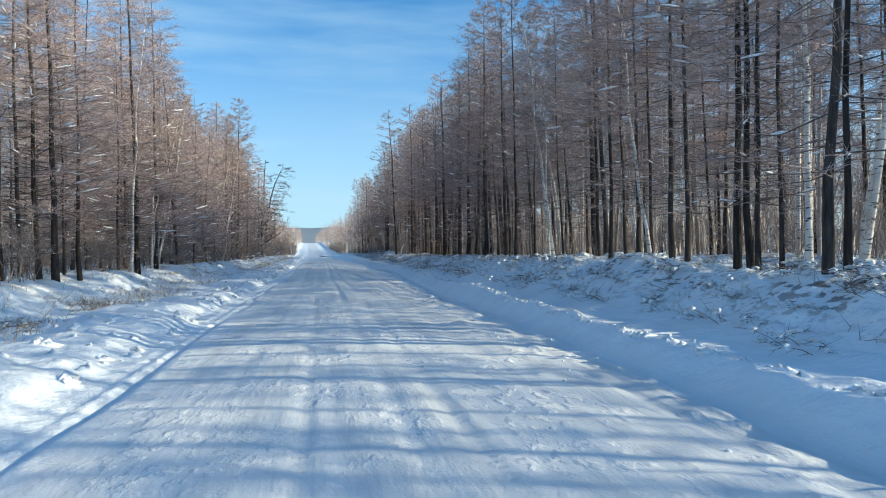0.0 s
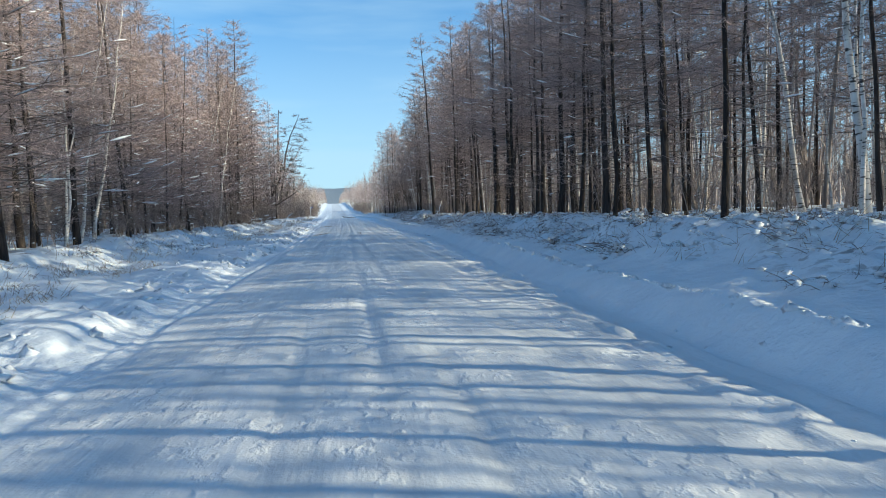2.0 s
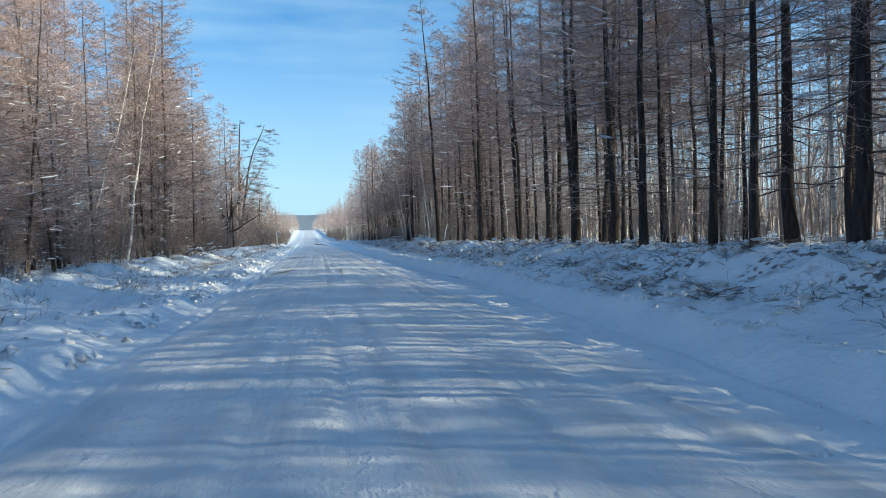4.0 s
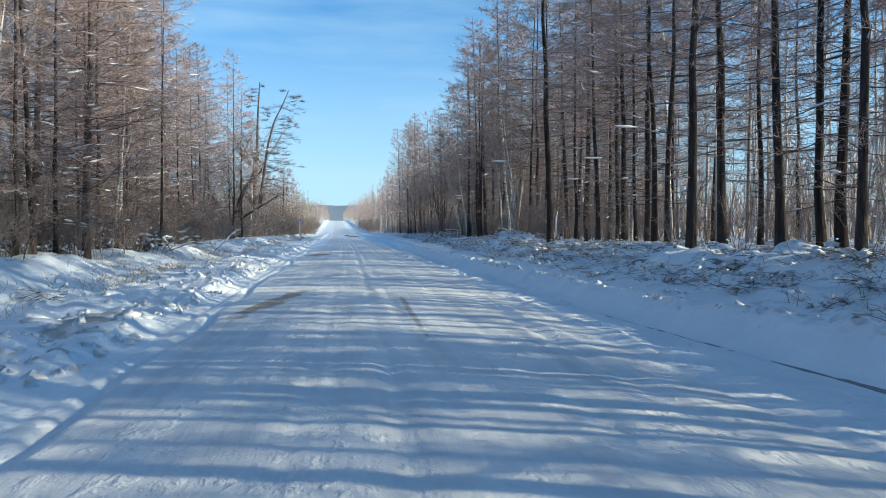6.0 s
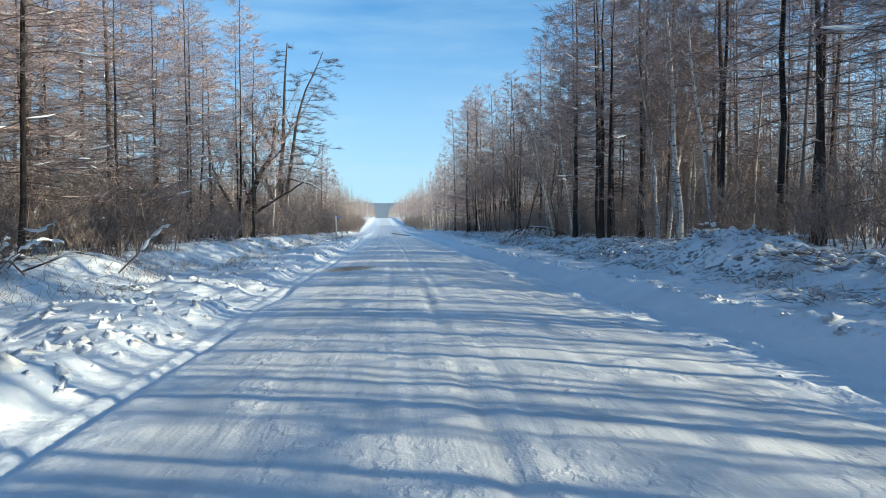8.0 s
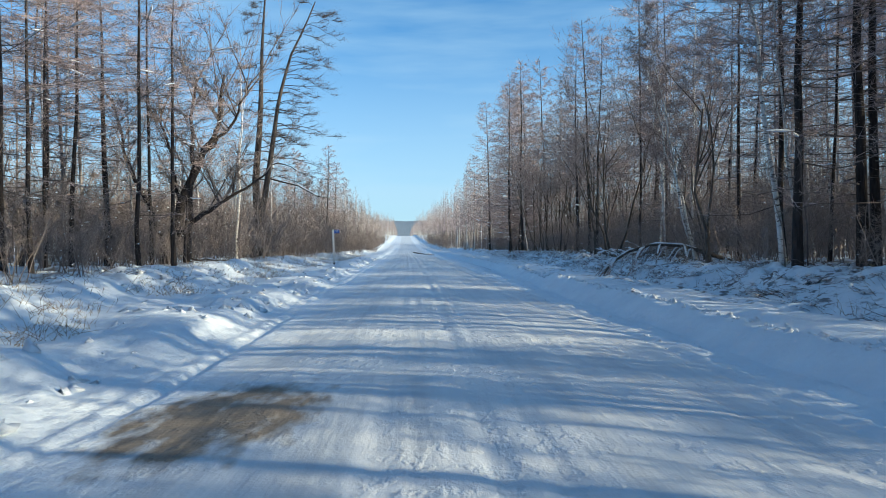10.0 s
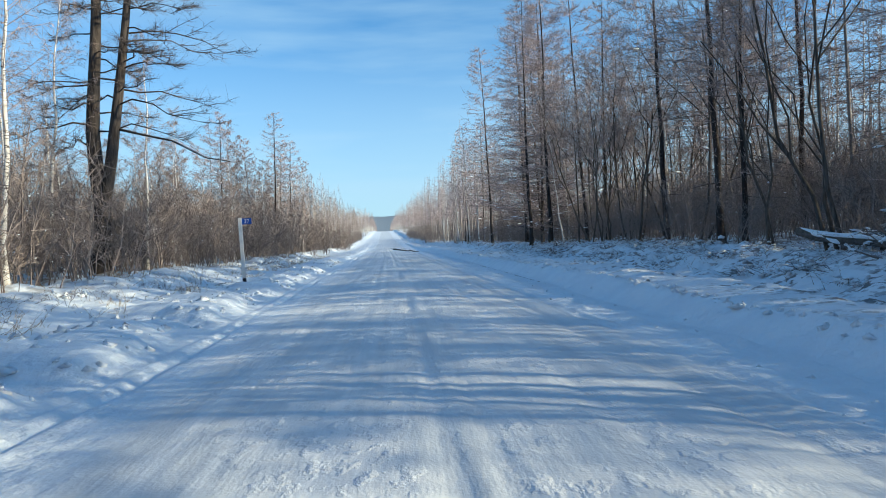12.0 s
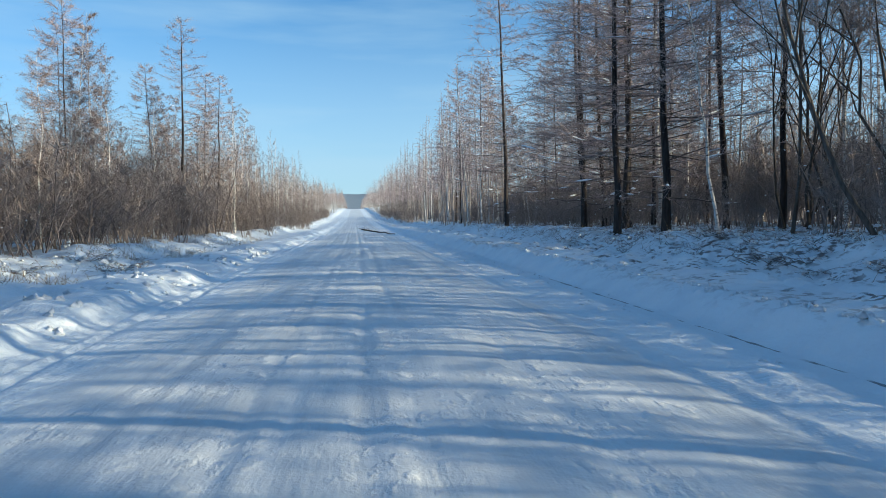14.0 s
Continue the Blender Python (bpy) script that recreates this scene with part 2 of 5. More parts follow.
STRAW = twig_material("straw", (0.22, 0.15, 0.08), (0.42, 0.31, 0.18))
BIRCH = birch_material("birch_bark")

# ---- geometry helpers ----


class Geo:
    """Gathers triangles as arrays and makes one mesh of them."""

    def __init__(self):
        self.v, self.f, self.n = [], [], 0

    def add(self, v, f):
        self.v.append(np.asarray(v, float).reshape(-1, 3))
        self.f.append(np.asarray(f, int).reshape(-1, 3) + self.n)
        self.n += len(self.v[-1])

    def tube(self, pts, radii, sides=5, squash=1.0):
        pts, radii = np.asarray(pts, float), np.asarray(radii, float)
        k = len(pts)
        d = np.gradient(pts, axis=0)
        d /= np.linalg.norm(d, axis=1)[:, None] + 1e-9
        ref = np.array((0, 0, 1.0)) if abs(d[0, 2]) < 0.8 else np.array((1.0, 0, 0))
        u = np.cross(d, ref)
        u /= np.linalg.norm(u, axis=1)[:, None] + 1e-9
        w = np.cross(d, u) * squash
        a = np.arange(sides) * 2 * np.pi / sides
        ring = pts[:, None] + radii[:, None, None] * (np.cos(a)[None, :, None] * u[:, None] + np.sin(a)[None, :, None] * w[:, None])
        i = np.arange((k - 1) * sides)
        r, c = i // sides, i % sides
        p, q = r * sides + c, r * sides + (c + 1) % sides
        self.add(ring.reshape(-1, 3), np.concatenate([np.stack([p, q, q + sides], 1), np.stack([p, q + sides, p + sides], 1)]))

    def spikes(self, base, tip, r):
        """Thin three-sided twigs from base to tip."""
        base, tip, r = np.asarray(base, float), np.asarray(tip, float), np.asarray(r, float)
        d = tip - base
        d /= np.linalg.norm(d, axis=1)[:, None] + 1e-9
        u = np.cross(d, np.array((0.31, 0.17, 0.93)))
        u /= np.linalg.norm(u, axis=1)[:, None] + 1e-9
        w = np.cross(d, u)
        k = len(base)
        ring = [base + r[:, None] * (math.cos(a) * u + math.sin(a) * w) for a in (0, 2.094, 4.189)]
        i = np.arange(k)
        self.add(np.concatenate(ring + [tip]), np.concatenate([np.stack([i, i + k, i + 3 * k], 1), np.stack([i + k, i + 2 * k, i + 3 * k], 1), np.stack([i + 2 * k, i, i + 3 * k], 1)]))

    def slivers(self, base, tip, r):
        """The finest twigs: one thin triangle each, turned at random."""
        d = tip - base
        u = np.cross(d, np.random.default_rng(len(base)).normal(0, 1, d.shape))
        u *= (np.asarray(r) / (np.linalg.norm(u, axis=1) + 1e-9))[:, None]
        k = len(base)
        i = np.arange(k)
        self.add(np.concatenate([base - u, base + u, tip]), np.stack([i, i + k, i + 2 * k], 1))

    def blob(self, at, size, rng, lumpy=0.25):
        """A lump of snow: a low, dented ball, flattened below."""
        nr, ns = 3, 6
        th = np.linspace(0.12, 1.0, nr) * np.pi * 0.72
        v = [(0, 0, 1.0)] + [(math.sin(t) * math.cos(a), math.sin(t) * math.sin(a), math.cos(t)) for t in th for a in np.arange(ns) * 2 * np.pi / ns + t]
        v = np.array(v) * (1 + rng.normal(0, lumpy * 0.5, (len(v), 1)).clip(-lumpy, lumpy))
        f = [(0, 1 + i, 1 + (i + 1) % ns) for i in range(ns)]
        for r in range(nr - 1):
            for i in range(ns):
                a, b = 1 + r * ns + i, 1 + r * ns + (i + 1) % ns
                f += [(a, a + ns, b + ns), (a, b + ns, b)]
        c, s = math.cos(size[3]), math.sin(size[3])
        v = v * np.array(size[:3])
        v = np.stack([v[:, 0] * c - v[:, 1] * s, v[:, 0] * s + v[:, 1] * c, v[:, 2]], 1)
        self.add(v + np.asarray(at), f)

    def place(self, geo, at, turn=0.0, scale=1.0, lean=(0.0, 0.0)):
        """Adds a turned, scaled and leaning copy of another one."""
        v, f = geo
        c, s = math.cos(turn) * scale, math.sin(turn) * scale
        z = v[:, 2] * scale
        self.add(np.stack([v[:, 0] * c - v[:, 1] * s + at[0] + lean[0] * z, v[:, 0] * s + v[:, 1] * c + at[1] + lean[1] * z, z + at[2]], 1), f)

    def arrays(self):
        if not self.v:
            return np.zeros((0, 3)), np.zeros((0, 3), int)
        return np.concatenate(self.v), np.concatenate(self.f)

    def mesh(self, name, mat, smooth=True):
        v, f = self.arrays()
        me = bpy.data.meshes.new(name)
        me.vertices.add(len(v))
        me.vertices.foreach_set("co", v.ravel())
        me.loops.add(len(f) * 3)
        me.loops.foreach_set("vertex_index", f.ravel().astype(np.int32))
        me.polygons.add(len(f))
        me.polygons.foreach_set("loop_start", np.arange(0, len(f) * 3, 3, dtype=np.int32))
        me.polygons.foreach_set("use_smooth", np.full(len(f), smooth))
        me.update(calc_edges=True)
        me.materials.append(mat)
        return me


def part(name, geo, mat, parent, label="", smooth=True):
    ob = new(name, geo.mesh(name, mat, smooth))
    ob.parent = parent
    if label:
        tagged(ob, label)
    return ob


def box(geo, lo, hi, bev=0.01):
    """A box with bevelled edges, from its corners."""
    bm = bmesh.new()
    bmesh.ops.create_cube(bm, size=1.0)
    for v in bm.verts:
        v.co = Vector([lo[i] + (v.co[i] + 0.5) * (hi[i] - lo[i]) for i in range(3)])
    bmesh.ops.bevel(bm, geom=bm.edges[:], offset=bev, segments=2, affect="EDGES")
    bmesh.ops.triangulate(bm, faces=bm.faces[:])
    bm.verts.index_update()
    geo.add([tuple(v.co) for v in bm.verts], [[v.index for v in f.verts] for f in bm.faces])
    bm.free()


# ---- ground ----


def smoothstep(a, b, x):
    t = np.clip((np.asarray(x, float) - a) / (b - a), 0, 1)
    return t * t * (3 - 2 * t)


def vnoise(x, y, seed=0):
    """Smooth value noise on arrays, -1 to 1."""
    xi, yi = np.floor(x).astype(np.int64), np.floor(y).astype(np.int64)
    fx, fy = x - xi, y - yi
    fx, fy = fx * fx * (3 - 2 * fx), fy * fy * (3 - 2 * fy)

    def h(a, b):
        k = (a * 374761393 + b * 668265263 + seed * 1442695041) & 0xFFFFFFFF
        k = ((k ^ (k >> 13)) * 1274126177) & 0xFFFFFFFF
        return ((k ^ (k >> 16)) & 0xFFFF) / 32767.5 - 1
    return (h(xi, yi) * (1 - fx) + h(xi + 1, yi) * fx) * (1 - fy) + (h(xi, yi + 1) * (1 - fx) + h(xi + 1, yi + 1) * fx) * fy


def bend(y):
    """How far the road has swung to the left, far ahead."""
    past = np.maximum(0, np.asarray(y, float) - 90)
    return -0.0195 * past * past / (past + 40)


def edge_left(y):
    return np.interp(y, (0, 10, 20, 45, 60, 80, 110, 300), (-2.5, -2.4, -2.38, -2.22, -2.42, -2.75, -3.0, -3.0)) + bend(y)


def edge_right(y):
    """The foot of the windrow that the plough cut along the right side."""
    return np.interp(y, (0, 10, 20, 33, 42, 48, 53, 57, 70, 95, 108, 117, 133, 300), (3.25, 3.25, 3.5, 4.1, 4.5, 4.86, 4.64, 4.35, 4.25, 4.1, 4.5, 4.76, 4.89, 4.7)) + bend(y)


def rise(y):
    """The lie of the land: level, then a long climb far ahead."""
    return 10.5 * smoothstep(185, 700, y) + 2.0 * smoothstep(900, 2000, y)


def bank(x, y):
    s = 2 * smoothstep(70, 100, y)
    near = 1 - smoothstep(22, 40, y)
    right = (0.85 + 0.12 * near + 0.12 * vnoise(y * 0.11, y * 0 + 0.5, 21)) * smoothstep(0, 1, (x - 5.2 + 0.8 * near - 0.7 * s) / (2.6 + 0.3 * s + 0.2 * near))
    left = 0.6 * smoothstep(-5.3, -9.5, x) + 0.16 * np.exp(-((x + 7.9) / 0.8) ** 2) * (1 + vnoise(y * 0.4, y * 0 + 2, 25))
    heap = 0.45 * np.exp(-((x - 7.5) / 1.1) ** 2 - ((y - 75.5) / 2.2) ** 2)
    return right + left + heap


def height(x, y):
    """The snow's height: a ploughed road between lumpy berms, banks, and the forest floor."""
    x, y = np.asarray(x, float), np.asarray(y, float)
    lx, rx = x - edge_left(y), x - edge_right(y)
    x = x - bend(y)
    far = 1 - smoothstep(150, 320, y)
    # ridges thrown up by the plough, slanting to the road
    slant = vnoise((lx * 0.9 + y * 1.15) * 0.62, (y - lx * 1.6) * 0.30, 3)
    chunk = vnoise(x * 2.2, y * 2.0, 4)
    size = 0.75 + 0.5 * vnoise(y * 0.13, y * 0 + 1.7, 14)
    left = np.exp(-((lx + 1.25 + 0.35 * vnoise(y * 0.21, y * 0 + 9, 22)) / 0.75) ** 2) * np.maximum(0, 0.10 + 0.24 * slant + 0.06 * chunk) * size
    left += smoothstep(-0.45, -1.0, lx) * smoothstep(-5.0, -1.2, lx) * (0.11 + 0.23 * slant + 0.05 * chunk + 0.03 * vnoise(x * 4.6, y * 4.4, 15))
    lay = (y + 0.85 * lx) / 1.55 + 0.55 * vnoise(y * 0.22, lx * 0.3, 28)
    roll = (0.5 + 0.5 * np.sin(6.283 * lay)) ** 1.4 * (0.6 + 0.6 * vnoise(y * 0.17, lx * 0.4, 29))
    left += 0.17 * np.maximum(0, roll) * smoothstep(-0.5, -1.1, lx) * smoothstep(-3.4, -1.6, lx)
    jumble = 0.35 + 0.65 * smoothstep(42, 52, y) * smoothstep(76, 64, y)
    broken = 0.07 * np.abs(vnoise(x * 2.9, y * 3.1, 43)) + 0.05 * vnoise(x * 5.6, y * 5.2, 44) + 0.03 * np.sign(vnoise(x * 3.7, y * 3.3, 45)) * np.abs(vnoise(x * 3.7, y * 3.3, 45)) ** 0.4
    left += jumble * smoothstep(-0.55, -1.0, lx) * smoothstep(-5.4, -3.6, lx) * broken
    left = 0.30 * np.tanh(left / 0.30) + 0.035 * smoothstep(-0.5, -1.0, lx) * smoothstep(-5.0, -3.0, lx) * np.maximum(0, vnoise(x * 3.4 + y, y * 2.9, 35))
    wander = 0.13 * vnoise(y * 0.4, y * 0 + 4, 23)
    groove = -0.08 * (0.7 + 0.5 * vnoise(y * 0.5, y * 0, 24)) * np.exp(-((lx + 0.02 + wander) / 0.075) ** 2) - 0.035 * np.exp(-((lx + 0.30 + 0.05 * vnoise(y * 0.2, y * 0, 18)) / 0.06) ** 2)
    # right: a cut edge, a smooth shoulder, a second row of clods, then the bank
    bared = np.maximum(smoothstep(48, 50, y) * smoothstep(58, 56, y), smoothstep(114, 117, y) * smoothstep(136, 133, y))
    rx = rx + (1 - bared) * (0.14 * vnoise(y * 0.45, y * 0 + 7, 33) + 0.05 * vnoise(y * 1.7, y * 0 + 8, 34))
    right = (1 - bared) * 0.085 * np.exp(-((rx + 0.05) / 0.06) ** 2) * (0.6 + 0.55 * vnoise(y * 0.8, y * 0 + 3, 5))
    tall = 0.33 + 0.06 * vnoise(y * 0.16, y * 0 + 6, 36)
    right += tall * smoothstep(0.02, 0.72, rx) * smoothstep(3.6, 1.2, rx)
    brow = 0.74 + 0.07 * vnoise(y * 0.5, y * 0, 16)
    right += np.exp(-((rx - brow) / 0.15) ** 2) * np.maximum(0, 0.015 + 0.10 * vnoise(x * 2.2, y * 1.5, 6) + 0.07 * vnoise(x * 5, y * 4.1, 37))
    right += smoothstep(0.8, 1.2, rx) * smoothstep(3.0, 2.0, rx) * 0.07 * np.maximum(0, vnoise(x * 2.6, y * 2.1, 38))
    # loose lumps scraped along the foot
    right += smoothstep(-1.5, -0.7, rx) * smoothstep(0.0, -0.2, rx) * (0.055 * np.maximum(0, vnoise(x * 4.2, y * 2.0, 39)) + 0.028 * vnoise(x * 6.1, y * 5.0, 40))
    verge = smoothstep(1.4, 3.0, rx)
    b = bank(x, y)
    low = 0.7 * (1 - smoothstep(22, 40, y))
    crest = smoothstep(5.8, 6.8, x + low) * smoothstep(10.2, 8.6, x)
    pillow = (1 - np.abs(vnoise(x * 2.1, y * 1.9, 41))) ** 2 * (0.5 + 0.5 * vnoise(x * 0.7, y * 0.6, 42))
    camber = -0.10 * np.clip(((x - 0.5) / 3.2) ** 2, 0, 1) * smoothstep(-5.5, -3.2, x) * smoothstep(6.2, 4.6, x)
    rough = crest * (0.10 * np.maximum(0, vnoise(x * 1.6, y * 1.5, 26)) + 0.09 * np.maximum(0, vnoise(x * 3.6, y * 3.2, 27))) + verge * (0.09 * vnoise(x * 0.9, y * 0.9, 7) + 0.06 * vnoise(x * 2.3, y * 2.3, 8) + 0.035 * vnoise(x * 5, y * 5, 9))
    rough += smoothstep(-3.0, -5.0, lx) * (0.14 * vnoise(x * 0.8, y * 0.8, 10) + 0.09 * vnoise(x * 2.1, y * 2.1, 11) + 0.05 * vnoise(x * 4.4, y * 4.4, 12))
    onroad = smoothstep(-0.2, 0.3, lx) * smoothstep(0.2, -0.3, rx)
    tracks = 0
    for c, w, dpt in ((-0.46, 0.08, 0.03), (-0.2, 0.06, 0.018), (0.38, 0.09, 0.038), (0.87, 0.08, 0.03), (1.9, 0.1, 0.02), (2.75, 0.09, 0.03), (3.05, 0.06, -0.022), (3.45, 0.07, 0.03), (3.65, 0.07, -0.025), (-1.3, 0.1, 0.016)):
        shift = 0.16 * vnoise(y * 0.05, y * 0 + c, 17)
        tracks = tracks - dpt * np.exp(-((x - c - shift) / w) ** 2) * (0.6 + 0.6 * vnoise(y * 0.35, y * 0 + 3 * c, 13))
    washed = 0.013 * vnoise(x * 0.5, y * 1.6, 19) + 0.008 * vnoise(x * 2.5, y * 3.1, 20)
    return rise(y) + np.maximum(b, 0.6 * b + far * right) + far * (left + groove + camber + onroad * (tracks + washed)) + rough + 0.17 * crest * pillow


def ground_grid():
    xs = np.concatenate([np.array([-1500, -600, -250, -130, -80]), np.arange(-60, -14, 2.5), np.arange(-14, -9, 0.35), np.arange(-9, -4.2, 0.14), np.arange(-4.2, -1.8, 0.075), np.arange(-1.8, 3.2, 0.075),
                         np.arange(3.2, 6.2, 0.07), np.arange(6.2, 9.6, 0.09), np.arange(9.6, 16, 0.3), np.arange(16, 60, 2.5), np.array([80, 130, 250, 600, 1500])])
    ys = np.concatenate([np.array([-800, -300, -120, -60]), np.arange(-30, -2, 1.0), np.arange(-2, 140, 0.18), np.arange(140, 200, 0.5), np.arange(200, 330, 1.2), np.arange(330, 700, 6.0), np.array([800, 950, 1200, 1600, 2200, 3200])])
    return xs, ys, height(*np.meshgrid(xs, ys))


GRID_X, GRID_Y, GRID_Z = ground_grid()


def ground_z(x, y):
    """The height of the snow at a place, between the ground's own corners."""
    i = min(max(int(np.searchsorted(GRID_X, x)) - 1, 0), len(GRID_X) - 2)
    j = min(max(int(np.searchsorted(GRID_Y, y)) - 1, 0), len(GRID_Y) - 2)
    u, w = (x - GRID_X[i]) / (GRID_X[i + 1] - GRID_X[i]), (y - GRID_Y[j]) / (GRID_Y[j + 1] - GRID_Y[j])
    low, high = GRID_Z[j, i] * (1 - u) + GRID_Z[j, i + 1] * u, GRID_Z[j + 1, i] * (1 - u) + GRID_Z[j + 1, i + 1] * u
    return float(low * (1 - w) + high * w)


def build_ground():
    X, Y = np.meshgrid(GRID_X, GRID_Y)
    Z, nx, ny = GRID_Z, len(GRID_X), len(GRID_Y)
    i = np.arange((nx - 1) * (ny - 1))
    p = (i // (nx - 1)) * nx + i % (nx - 1)
    g = Geo()
    g.add(np.stack([X, Y, Z], -1).reshape(-1, 3), np.concatenate([np.stack([p, p + 1, p + nx + 1], 1), np.stack([p, p + nx + 1, p + nx], 1)]))
    return tagged(new("ground", g.mesh("ground", GROUND)), "rutted packed snow road between ploughed berms and snowy forest floor", "ground", kind="structure")


build_ground()


def build_hill():
    """A wooded ridge that closes the far end of the road."""
    xs = np.linspace(-1400, 1400, 120)
    g = Geo()
    rows = []
    for k, (dy, f) in enumerate(((0, 0.0), (120, 0.55), (260, 0.92), (380, 1.0), (600, 0.6))):
        top = 52 + 10 * vnoise(xs * 0.004, xs * 0, 31) + 2.5 * vnoise(xs * 0.03, xs * 0 + k, 32)
        rows.append(np.stack([xs, xs * 0 + 1350 + dy, 8 + f * top], 1))
    v = np.concatenate(rows)
    n = len(xs)
    i = np.arange(4 * (n - 1))
    p = (i // (n - 1)) * n + i % (n - 1)
    g.add(v, np.concatenate([np.stack([p, p + 1, p + n + 1], 1), np.stack([p, p + n + 1, p + n], 1)]))
    return tagged(new("backdrop_hill", g.mesh("backdrop_hill", HILL_HAZED)), "distant wooded hill beyond the road's end, coloured blue-grey for haze", "hill", kind="structure")


# the blue-grey is distance haze, painted into the hill's own colour
HILL_HAZED = plain("far_woods_hazed", (0.22, 0.265, 0.31), 0.95, 0.05, 0.25)
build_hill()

# ---- trees ----


def limb(rng, p0, d, span, rise0, bend, k=4):
    q = np.linspace(0, 1, k)
    br = p0 + d * (span * q)[:, None] + np.array((0, 0, 1.0)) * (span * (rise0 * q + bend * q * q))[:, None]
    br[1:] += rng.normal(0, 0.025 * span, (k - 1, 3))
    return q, br


def twigs_on(rng, geo, q, br, d, span, m, r, ln0=0.12, ln1=0.34, droop=0.0, lo=0.15, fine=False):
    u = rng.uniform(lo, 1, m)
    base = np.stack([np.interp(u, q, br[:, j]) for j in range(3)], 1)
    side = np.array((-d[1], d[0], 0)) * rng.choice((-1, 1), m)[:, None]
    way_ = d * 0.55 + side * rng.uniform(0.3, 1.0, m)[:, None] + rng.normal(0, 0.28, (m, 3)) + np.array((0, 0, 0.12 - droop))
    ln = span * rng.uniform(ln0, ln1, m) * (1.2 - 0.65 * u)
    tip = base + way_ * ln[:, None]
    (geo.slivers if fine else geo.spikes)(base, tip, np.full(m, r))
    return base, tip


def fan(rng, fine, q, br, d, span, laterals, combs, r, stems=None):
    """Fine twigs of a limb: side shoots in a flat fan, combed along the limb and the shoots."""
    u = rng.uniform(0.25, 1.0, laterals)
    base = np.stack([np.interp(u, q, br[:, j]) for j in range(3)], 1)
    side = np.array((-d[1], d[0], 0)) * rng.choice((-1, 1), laterals)[:, None]
    way_ = d * 0.75 + side * rng.uniform(0.35, 0.9, laterals)[:, None] + rng.normal(0, 0.12, (laterals, 3))
    tip = base + way_ * (span * rng.uniform(0.14, 0.34, laterals) * (1.35 - 0.7 * u))[:, None]
    fine.slivers(base, tip, np.full(laterals, r * 1.5))
    m = laterals * combs
    k = np.repeat(np.arange(laterals), combs)
    f = rng.uniform(0.05, 1.0, (m, 1))
    p = base[k] + (tip[k] - base[k]) * f
    run = (tip - base)[k] / (np.linalg.norm(tip - base, axis=1)[k][:, None] + 1e-9)
    way_ = run * rng.uniform(0.2, 0.9, (m, 1)) + rng.normal(0, 0.42, (m, 3)) + np.array((0, 0, 0.22))
    fine.slivers(p, p + way_ * rng.uniform(0.22, 0.62, (m, 1)), np.full(m, r))
    m = laterals * 3
    u = rng.uniform(0.2, 1.0, m)
    p = np.stack([np.interp(u, q, br[:, j]) for j in range(3)], 1)
    way_ = d * rng.uniform(0.2, 0.8, (m, 1)) + rng.normal(0, 0.4, (m, 3)) + np.array((0, 0, 0.12))
    fine.slivers(p, p + way_ * rng.uniform(0.2, 0.55, (m, 1)), np.full(m, r))


def larch_geo(seed, h=16.0, r=0.12, crown=0.35, low=0.1, branches=78, laterals=9, combs=7, snow=0.2, wide=1.0, twig_r=0.0055):
    """A leafless larch: straight tapered trunk, dark level limbs, a haze of fine twigs, snow on some limbs."""
    rng = np.random.default_rng(seed)
    trunk, limbs, fine, white = Geo(), Geo(), Geo(), Geo()
    k = 10
    t = np.linspace(0, 1, k)
    off = np.cumsum(rng.normal(0, 0.045, (k, 2)), 0) * (h / 16)
    off -= off[0]
    pts = np.stack([off[:, 0], off[:, 1], t * h - 0.3], 1)
    trunk.tube(pts, r * (1 - 0.9 * t) * (1 + 0.25 * np.exp(-t * 45)), 8)
    for i in range(branches):
        s = low + (0.985 - low) * (i + rng.random()) / branches
        live = s > crown
        if not live and rng.random() < 0.4:
            continue
        full = 0.145 * wide * ((1 - s) / (1 - crown)) ** 0.7 + 0.012
        span = h * full * rng.uniform(0.72, 1.06) if live else h * 0.105 * wide * rng.uniform(0.25, 1.15)
        az = rng.random() * 6.283
        d = np.array((math.cos(az), math.sin(az), 0))
        p0 = np.array([np.interp(s, t, pts[:, j]) for j in range(3)])
        q, br = limb(rng, p0, d, span, rng.uniform(-0.22, 0.12) + 0.9 * max(0, s - 0.6) if live else rng.uniform(-0.3, 0.1), 0.2 if live else 0.0)
        limbs.tube(br, np.array((1, 0.72, 0.45, 0.14)) * (0.022 * (1 - s) + 0.0045) * (r / 0.12) ** 0.5, 3)
        if live:
            fan(rng, fine, q, br, d, span, max(5, int(laterals * min(1.0, 0.45 + span / 2.2))), combs, twig_r)
        else:
            fan(rng, fine, q, br, d, span, 3, 4, twig_r)
        if s < 0.62 and rng.random() < snow:
            a = rng.uniform(0.25, 0.75)
            uu = np.linspace(a, a + rng.uniform(0.10, 0.26), 4)
            line = np.stack([np.interp(uu, q, br[:, j]) for j in range(3)], 1) + np.array((0, 0, 0.025))
            white.tube(line, np.array((0.012, 0.045, 0.04, 0.01)) * rng.uniform(0.6, 1.3), 4, 0.7)
    return trunk, limbs, fine, white


